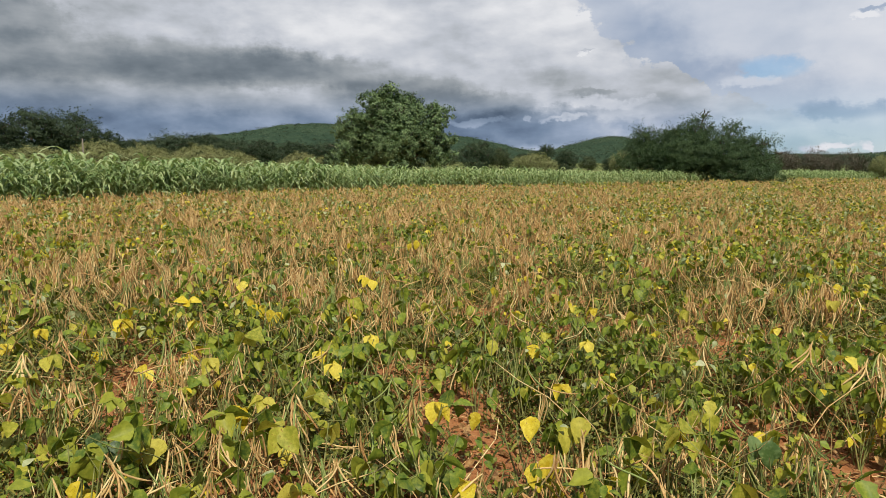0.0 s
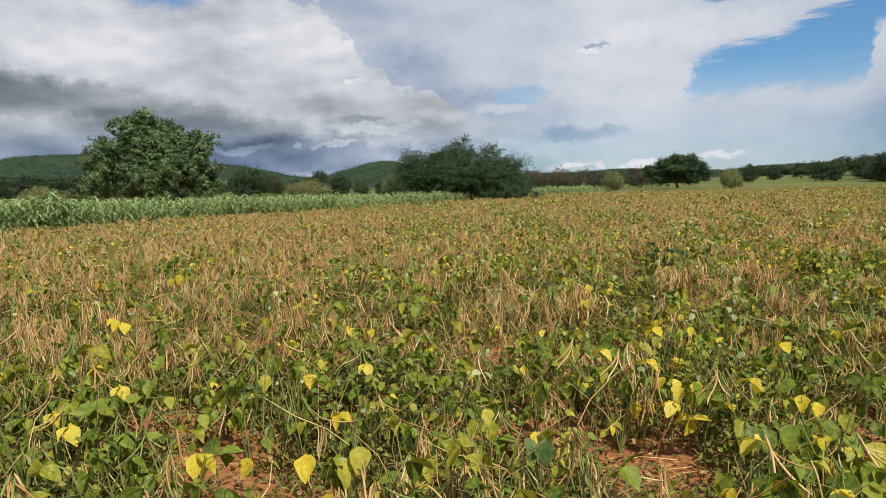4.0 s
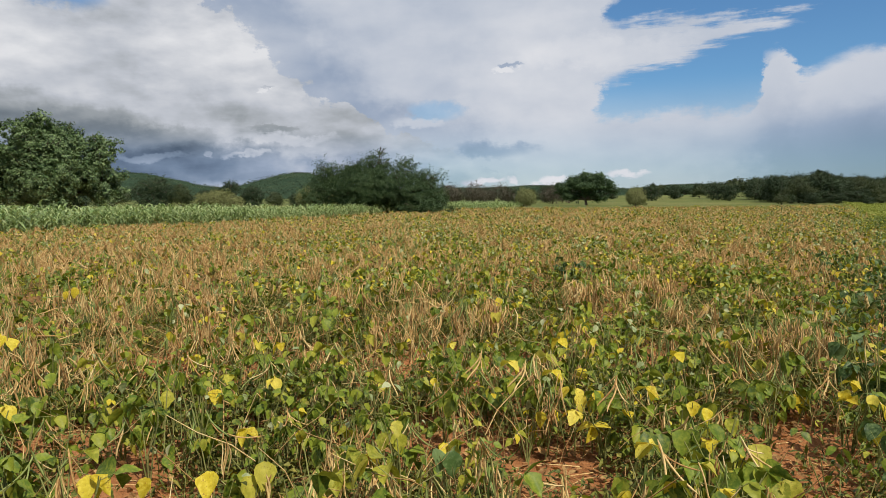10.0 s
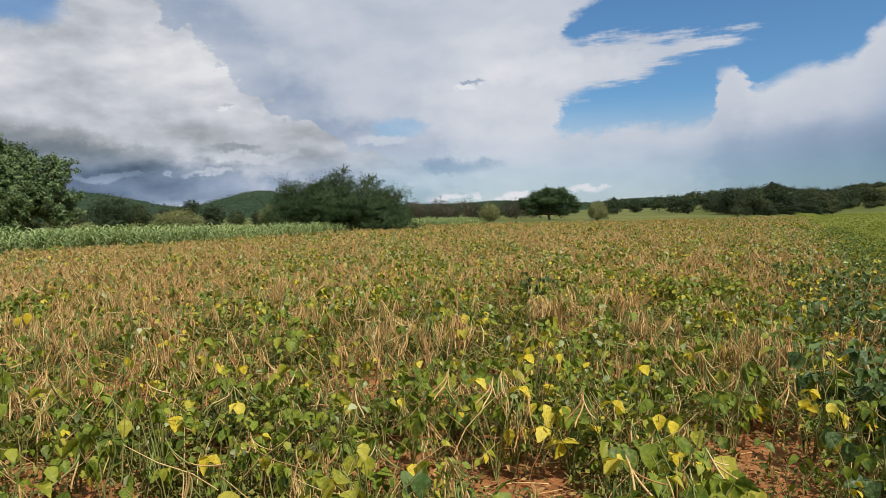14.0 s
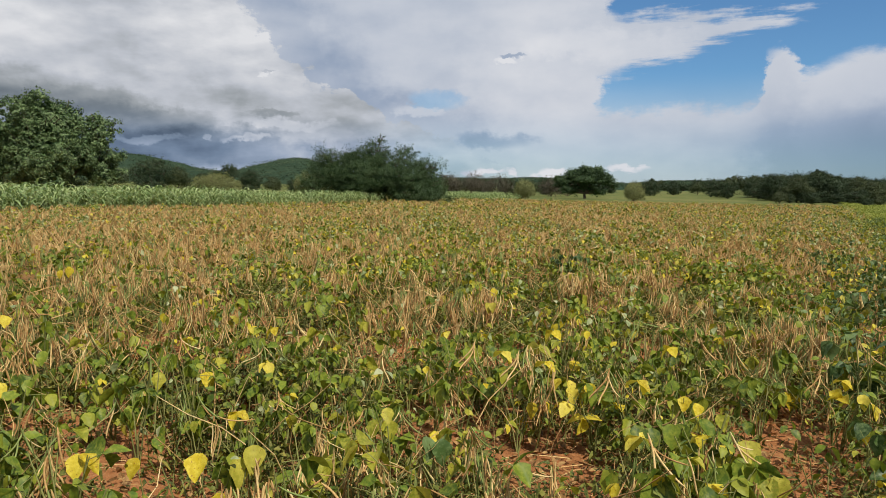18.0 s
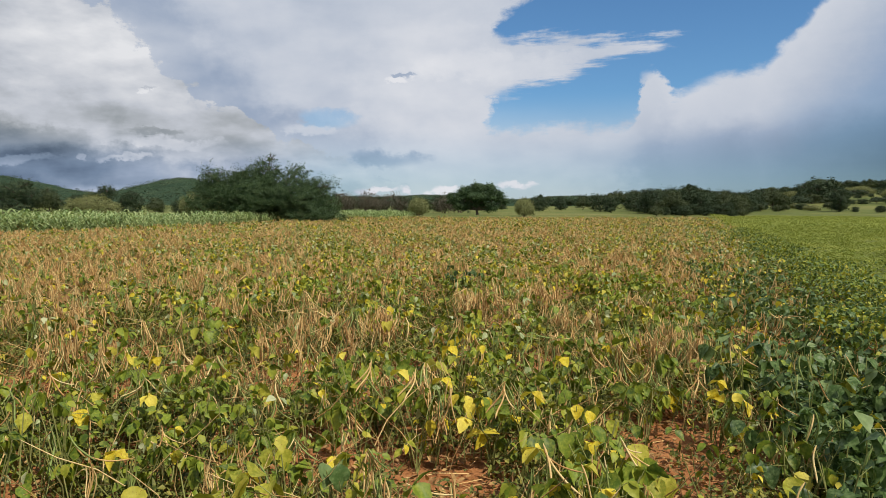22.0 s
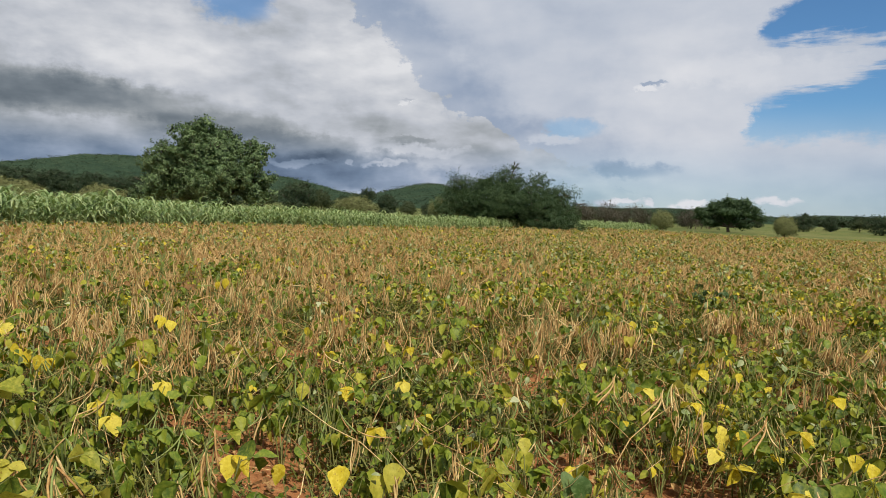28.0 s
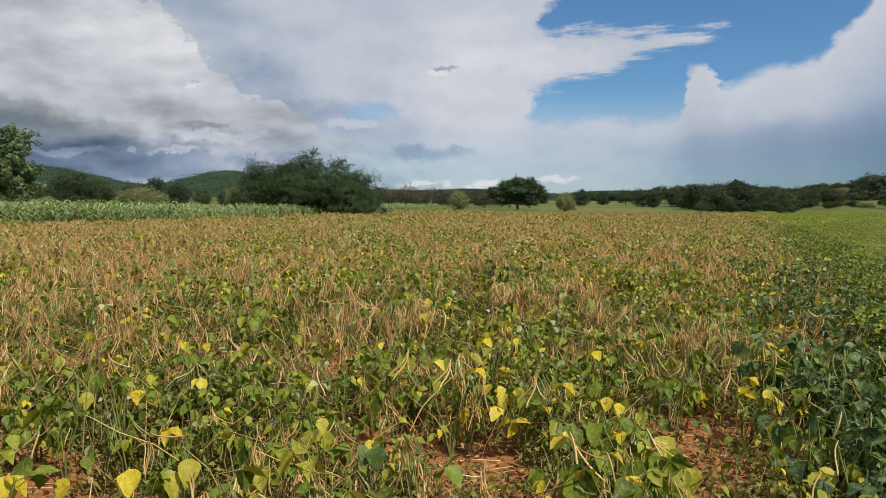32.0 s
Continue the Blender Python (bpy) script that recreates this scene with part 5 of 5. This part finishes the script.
# low weeds and litter between the plants
def undergrowth():
    rng = np.random.default_rng(41)
    chunks = []
    x, y = wedge(26000, 1.4, 9, rng)
    k = in_field(x, y) & (rng.random(len(x)) > open_soil(x, y) * 0.95) & (wave(x, y, 0.33, 3) + 0.5 * wave(x, y, 0.9, 5) > -0.35)
    x, y = x[k], y[k]
    # each weed: a few feathery sprigs and a tuft of small leaves
    sprig = (np.array([(-0.05, 0, 0), (0.05, 0, 0), (0.11, 0.5, 0.05), (-0.11, 0.5, 0.05), (0.02, 1.0, -0.1), (-0.02, 1.0, -0.1)]), np.array([(0, 1, 2, 3), (3, 2, 4, 5)]))
    ix = np.repeat(np.arange(len(x)), 5)
    q = len(ix)
    px, py = x[ix] + rng.normal(0, 0.03, q), y[ix] + rng.normal(0, 0.03, q)
    top = 0.13 + 0.07 * wave(px, py, 0.3, 6)
    chunks.append((*strew(sprig, turns(rng.uniform(0, 6.3, q), rng.uniform(0.0, 1.3, q), rng.normal(0, 0.3, q)), np.stack([px, py, lift(px, py) + rng.random(q) * top], 1), rng.uniform(0.03, 0.08, q)), 7))
    ix = np.repeat(np.arange(len(x)), 6)
    q = len(ix)
    px, py = x[ix] + rng.normal(0, 0.045, q), y[ix] + rng.normal(0, 0.045, q)
    top = 0.17 + 0.08 * wave(px, py, 0.3, 6)
    chunks.append((*strew(LEAF_LOW, turns(rng.uniform(0, 6.3, q), rng.normal(0, 0.5, q), rng.normal(0, 0.5, q)), np.stack([px, py, lift(px, py) + rng.random(q) * top], 1), rng.uniform(0.014, 0.038, q)), 7))
    for n, r0, r1, s0, s1 in ((42000, 8.5, 22, 0.035, 0.075), (26000, 22, 60, 0.08, 0.15)):
        x, y = wedge(n, r0, r1, rng)
        k = in_field(x, y)
        x, y = x[k], y[k]
        q = len(x)
        straw = rng.random(q) < 0.3
        rot = turns(rng.uniform(0, 6.3, q), rng.normal(0.4, 0.6, q), rng.normal(0, 0.5, q))
        pos = np.stack([x, y, lift(x, y) + rng.uniform(0.04, 0.30, q)], 1)
        size = rng.uniform(s0, s1, q)
        chunks.append((*strew(LEAF_LOW, rot[~straw], pos[~straw], size[~straw]), 7))
        chunks.append((*strew(LEAF_LOW, rot[straw], pos[straw], size[straw]), 1))
    tagged(new("low_weeds", mesh_of("low_weeds", chunks, MATS, False)), "low feathery green weeds between the bean plants", "weeds", kind="stuff")
    x, y = wedge(15000, 1.4, 8, rng)
    m = len(x)
    curl = blade_shape([0.1, 0.6, 0.5, 0.05], 1.0, 0.4, -0.3, 3)
    litter = [(*strew(curl, turns(rng.uniform(0, 6.3, m), rng.normal(0, 0.4, m), rng.normal(0, 0.5, m)), np.stack([x, y, lift(x, y) + rng.uniform(0.012, 0.03, m)], 1), rng.uniform(0.02, 0.06, m)), 6)]
    x, y = wedge(5000, 1.4, 8, rng)
    m = len(x)
    stick = tube_shape([(0, 0, 0), (0.5, 0.06, 0.03), (1, 0, 0)], [0.012, 0.012, 0.008], 3)
    litter.append((*strew(stick, turns(rng.uniform(0, 6.3, m), np.zeros(m), rng.normal(0, 0.12, m)), np.stack([x, y, lift(x, y) + 0.015], 1), rng.uniform(0.06, 0.2, m)), 3))
    tagged(new("leaf_litter", mesh_of("leaf_litter", litter, MATS, False)), "dry brown leaves and twigs lying on the soil", "litter", kind="stuff")


undergrowth()


def dry_stems():
    """Tangle of dry stalks between and under the leaves."""
    rng = np.random.default_rng(47)
    shapes = [tube_shape([(0, 0, 0), (0.05 * b, 0.02, 0.35), (0.16 * b, -0.02, 0.7), (0.34 * b, 0.03, 0.97)], [0.008, 0.008, 0.007, 0.004], 3) for b in (0.4, 1.0, -1.3)]
    x, y = wedge(4600, 1.5, 7.0, rng)
    k = in_field(x, y) & (rng.random(len(x)) > open_soil(x, y) * 0.9) & (rng.random(len(x)) < 0.25 + 0.75 * dryness(x, y))
    x, y = x[k], y[k]
    m = len(x)
    tilt = np.where(rng.random(m) < 0.62, rng.uniform(0.7, 1.5, m), np.abs(rng.normal(0, 0.28, m)))
    rot = turns(rng.uniform(0, 6.3, m), tilt, rng.normal(0, 0.15, m))
    pos = np.stack([x, y, lift(x, y) + np.where(tilt > 0.7, rng.uniform(0.02, 0.26, m), 0.0)], 1)
    size = rng.uniform(0.16, 0.40, m)
    kind = rng.integers(0, 3, m)
    mats = np.where(rng.random(m) < 0.72, 0, 1)
    chunks = [(*strew(shapes[j], rot[(kind == j) & (mats == q)], pos[(kind == j) & (mats == q)], size[(kind == j) & (mats == q)]), q) for j in range(3) for q in (0, 1)]
    return mesh_of("dry_stems", chunks, [M_POD, M_STEM])


tagged(new("dry_stems", dry_stems()), "tangled dry tan stems among the bean plants", "dry stems", kind="stuff")


def clods():
    rng = np.random.default_rng(43)
    bm = bmesh.new()
    bmesh.ops.create_icosphere(bm, subdivisions=1, radius=1)
    v = np.array([q.co[:] for q in bm.verts]) * np.random.default_rng(3).uniform(0.7, 1.15, (len(bm.verts), 1)) * [1, 1, 0.6]
    f = np.array([[q.index for q in t.verts] for t in bm.faces])
    bm.free()
    x, y = wedge(5200, 1.4, 6, rng)
    k = rng.random(len(x)) < 0.25 + open_soil(x, y)
    x, y = x[k], y[k]
    m = len(x)
    size = 0.004 + 0.016 * rng.random(m) ** 3
    return mesh_of("soil_clods", [(*strew((v, f), turns(rng.uniform(0, 6.3, m), rng.uniform(-0.4, 0.4, m), none_of(m)), np.stack([x, y, lift(x, y) + 0.3 * size], 1), size), 0)], [M_CLOD], False)


def none_of(m):
    return np.zeros(m)


M_CLOD = solid("soil_clod", [(0.0, (0.20, 0.09, 0.04)), (0.6, (0.36, 0.18, 0.085)), (1.0, (0.50, 0.31, 0.17))], 60, 0.95)
tagged(new("soil_clods", clods()), "small crumbling clods of orange soil", "soil clods", kind="stuff")


# meadow beside the field ----------------------------------------------
def meadow():
    rng = np.random.default_rng(51)
    chunks = []
    for r0, r1, dens, size, leaf, a0, a1 in ((3.5, 14, 1000, 0.030, LEAF_MID, 28, 62), (14, 34, 380, 0.050, LEAF_LOW, 28, 62), (34, 95, 70, 0.12, LEAF_LOW, 28, 62), (2.6, 13, 700, 0.06, LEAF_LOW, 62, 190)):
        area = (r1 * r1 - r0 * r0) * radians(a1 - a0) / 2
        x, y = wedge(int(area * dens), r0, r1, rng, a0, a1)
        k = x > side(y) + 0.35 + 0.35 * wave(x, y, 0.9, 2)
        x, y = x[k], y[k]
        m = len(x)
        top = 0.16 + 0.10 * wave(x, y, 0.55, 5) + 0.07 * wave(x, y, 2.5, 8)
        edge = x - (2.25 + 0.70 * y)
        top = top + 0.16 * (1 - smooth(edge, 0.0, 1.6))
        pos = np.stack([x, y, lift(x, y) + np.maximum(0.02, top * rng.random(m) ** 0.3)], 1)
        chunks.append((*strew(leaf, turns(rng.uniform(0, 6.3, m), rng.normal(-0.1, 0.26, m), rng.normal(0, 0.26, m)), pos, rng.uniform(0.6, 1.3, m) * size), 0))
    cx, cy = wedge(420, 5, 45, rng, 30, 62)
    k = cx > 2.7 + 0.70 * cy
    cx, cy = cx[k], cy[k]
    ix = np.repeat(np.arange(len(cx)), 260)
    m = len(ix)
    wide = rng.uniform(0.15, 0.5, len(cx))[ix]
    a, q = rng.uniform(0, 6.3, m), np.sqrt(rng.random(m))
    x, y = cx[ix] + np.cos(a) * q * wide, cy[ix] + np.sin(a) * q * wide
    h = (0.14 + 0.5 * wide * (1 - q * q)) * (0.5 + 0.5 * rng.random(m))
    chunks.append((*strew(LEAF_LOW, turns(rng.uniform(0, 6.3, m), rng.normal(0.2, 0.5, m), rng.normal(0, 0.5, m)), np.stack([x, y, lift(x, y) + h], 1), rng.uniform(0.03, 0.07, m)), 0))
    return mesh_of("meadow", chunks, [M_MEADOW], False)


tagged(new("meadow", meadow()), "low dense bright green growth beside the crop", "meadow", kind="stuff")


# sorghum stand --------------------------------------------------------
def blade_set():
    blades = []
    for lean in (0.35, 0.6, 0.9):
        v, f = [], []
        n = 5
        for i in range(n + 1):
            s = i / n
            hw = 0.042 * (1 - s) ** 0.7 * min(1, 0.5 + 3 * s) + 0.001
            yy, zz = lean * s + 0.1 * s * s, 0.8 * s - (0.45 + 0.85 * lean) * s * s
            v += [(-hw, yy, zz + hw * 0.4), (0, yy, zz), (hw, yy, zz + hw * 0.4)]
        for i in range(n):
            for j in (0, 1):
                a = i * 3 + j
                f.append((a, a + 1, a + 4, a + 3))
        blades.append((np.array(v), np.array(f)))
    return blades


BLADES = blade_set()
STALK = tube_shape([(0, 0, 0), (0.02, 0.01, 0.5), (0, 0.02, 1)], [0.012, 0.010, 0.005], 4)


def sorghum_height(d):
    """The stand grows lower along the field."""
    return np.interp(d, [16, 21, 27, 33, 40, 60], [1.10, 1.10, 0.95, 0.80, 0.72, 0.70])


def sorghum():
    rng = np.random.default_rng(61)
    blades = BLADES
    t = rng.uniform(0, 1, 5800) ** 1.25
    y = 7 + 62 * t
    depth = np.abs(rng.normal(0, 4.5, len(y))) + rng.uniform(0.25, 0.7, len(y))
    x = np.interp(y, LEFT_Y, LEFT_X) - depth
    keep = (x < 0) | (y < 68)
    x, y = x[keep], y[keep]
    n = len(x)
    tall = sorghum_height(np.hypot(x, y)) * rng.uniform(0.78, 1.14, n) * (1 + 0.13 * wave(x, y, 1.1, 3) + 0.07 * wave(x, y, 0.35, 6))
    chunks = []
    stalk = tube_shape([(0, 0, 0), (0.02, 0.01, 0.5), (0, 0.02, 1)], [0.012, 0.010, 0.005], 4)
    chunks.append((*strew(stalk, turns(rng.uniform(0, 6.3, n), rng.normal(0, 0.06, n), rng.normal(0, 0.06, n)), np.stack([x, y, lift(x, y)], 1), tall * 0.85), 0))
    ix = np.repeat(np.arange(n), 9)
    m = len(ix)
    h = np.tile(np.linspace(0.30, 0.94, 9), n)
    pos = np.stack([x[ix], y[ix], lift(x[ix], y[ix]) + tall[ix] * h], 1)
    rot = turns(rng.uniform(0, 6.3, m), rng.normal(0.15, 0.22, m), rng.normal(0, 0.1, m))
    size = tall[ix] * rng.uniform(0.42, 0.76, m) * (1 - 0.2 * h)
    for j in range(3):
        s = np.arange(m) % 3 == j
        chunks.append((*strew(blades[j], rot[s], pos[s], np.stack([size[s] * 2.0, size[s], size[s]], 1)), 0))
    return mesh_of("sorghum", chunks, [M_SORGHUM])


tagged(new("sorghum", sorghum()), "dense stand of young green sorghum with arching blades", "sorghum", kind="stuff")

STALK_MESH = mesh_of("stalk", [(*STALK, 0)], [M_SORGHUM])
BLADE_MESH = [mesh_of("blade", [(*s, 0)], [M_SORGHUM]) for s in BLADES]


def sorghum_plant(seed):
    rng = random.Random(seed)
    plant = tagged(new("sorghum_plant", None), "young green sorghum plant with long arching blades", "sorghum plant", "sorghum along the edge of the field")
    part("stalk", STALK_MESH, plant).matrix_basis = Matrix.Diagonal((1, 1, 0.85, 1))
    for k in range(9):
        h = 0.24 + 0.09 * k
        s = rng.uniform(0.38, 0.66) * (1 - 0.2 * h)
        part("blade", rng.choice(BLADE_MESH), plant).matrix_basis = Matrix.Translation((0, 0, h)) @ Matrix.Rotation(k * 2.6 + rng.uniform(-0.5, 0.5), 4, "Z") @ Matrix.Rotation(rng.gauss(0.15, 0.2), 4, "X") @ Matrix.Diagonal((s * 2.0, s, s, 1))
    return plant


STOCK = [sorghum_plant(700 + i) for i in range(6)]
row_rng = random.Random(17)
for i in range(110):
    y = 9.5 + 22 * (i / 110) ** 1.1
    x = float(np.interp(y, LEFT_Y, LEFT_X)) - row_rng.uniform(0.05, 0.5)
    h = float(sorghum_height(math.hypot(x, y))) * row_rng.uniform(0.82, 1.12)
    m = Matrix.Translation((x, y, float(lift(x, y)))) @ Matrix.Rotation(row_rng.uniform(0, 6.28), 4, "Z") @ Matrix.Diagonal((h, h, h, 1))
    if i < 6:
        STOCK[i].matrix_basis = m
    else:
        copy_thing(STOCK[i % 6], m @ Matrix.Diagonal((*(1 / k for k in STOCK[i % 6].scale), 1)))

# fence post among the bushes
post = tagged(new("fence_post", None), "grey weathered wooden fence post", "post")
part("shaft", mesh_of("shaft", [(*tube_shape([(0, 0, -0.2), (0.02, 0, 1.2), (0, 0.01, 2.4)], [0.05, 0.046, 0.04], 8), 0)], [M_WOOD]), post)
px, py = polar(-48.3, 47)
post.matrix_basis = Matrix.Translation((px, py, 0))

# low house with a tiled roof on the far slope
M_ROOF = solid("clay_roof", [(0.0, (0.32, 0.13, 0.06)), (1.0, (0.52, 0.27, 0.14))], 3, 0.9)
M_PLASTER = solid("pale_plaster", [(0.0, (0.45, 0.36, 0.27)), (1.0, (0.62, 0.53, 0.42))], 2, 0.9)


def box_mesh(name, sx, sy, z0, z1, mat):
    bm = bmesh.new()
    bmesh.ops.create_cube(bm, size=1)
    for v in bm.verts:
        v.co = Vector((v.co.x * sx, v.co.y * sy, z0 + (v.co.z + 0.5) * (z1 - z0)))
    bmesh.ops.bevel(bm, geom=bm.edges[:], offset=0.03, segments=1, affect="EDGES")
    me = bpy.data.meshes.new(name)
    bm.to_mesh(me)
    bm.free()
    me.materials.append(mat)
    return me


house = tagged(new("house", None), "small far house with an orange clay roof", "house")
part("wall", box_mesh("wall", 6.4, 4.2, -1.0, 1.5, M_PLASTER), house)
roof_v = np.array([(-3.7, -2.6, 1.45), (3.7, -2.6, 1.45), (3.7, 2.6, 1.45), (-3.7, 2.6, 1.45), (-1.8, 0, 2.7), (1.8, 0, 2.7)])
part("roof", mesh_of("roof", [(roof_v, np.array([(0, 1, 5, 4), (2, 3, 4, 5)]), 0), (roof_v, np.array([(1, 2, 5), (3, 0, 4)]), 0), (roof_v, np.array([(3, 2, 1, 0)]), 0)], [M_ROOF], False), house, "orange clay hipped roof")
part("door", box_mesh("door", 0.9, 0.1, -0.9, 1.1, M_BARK), house).matrix_basis = Matrix.Translation((0.4, -2.12, 0))
hx, hy = polar(50.4, 160)
house.matrix_basis = Matrix.Translation((hx, hy, float(lift(hx, hy)) + 0.2)) @ Matrix.Rotation(-0.7, 4, "Z") @ Matrix.Diagonal((0.48, 0.48, 0.44, 1))
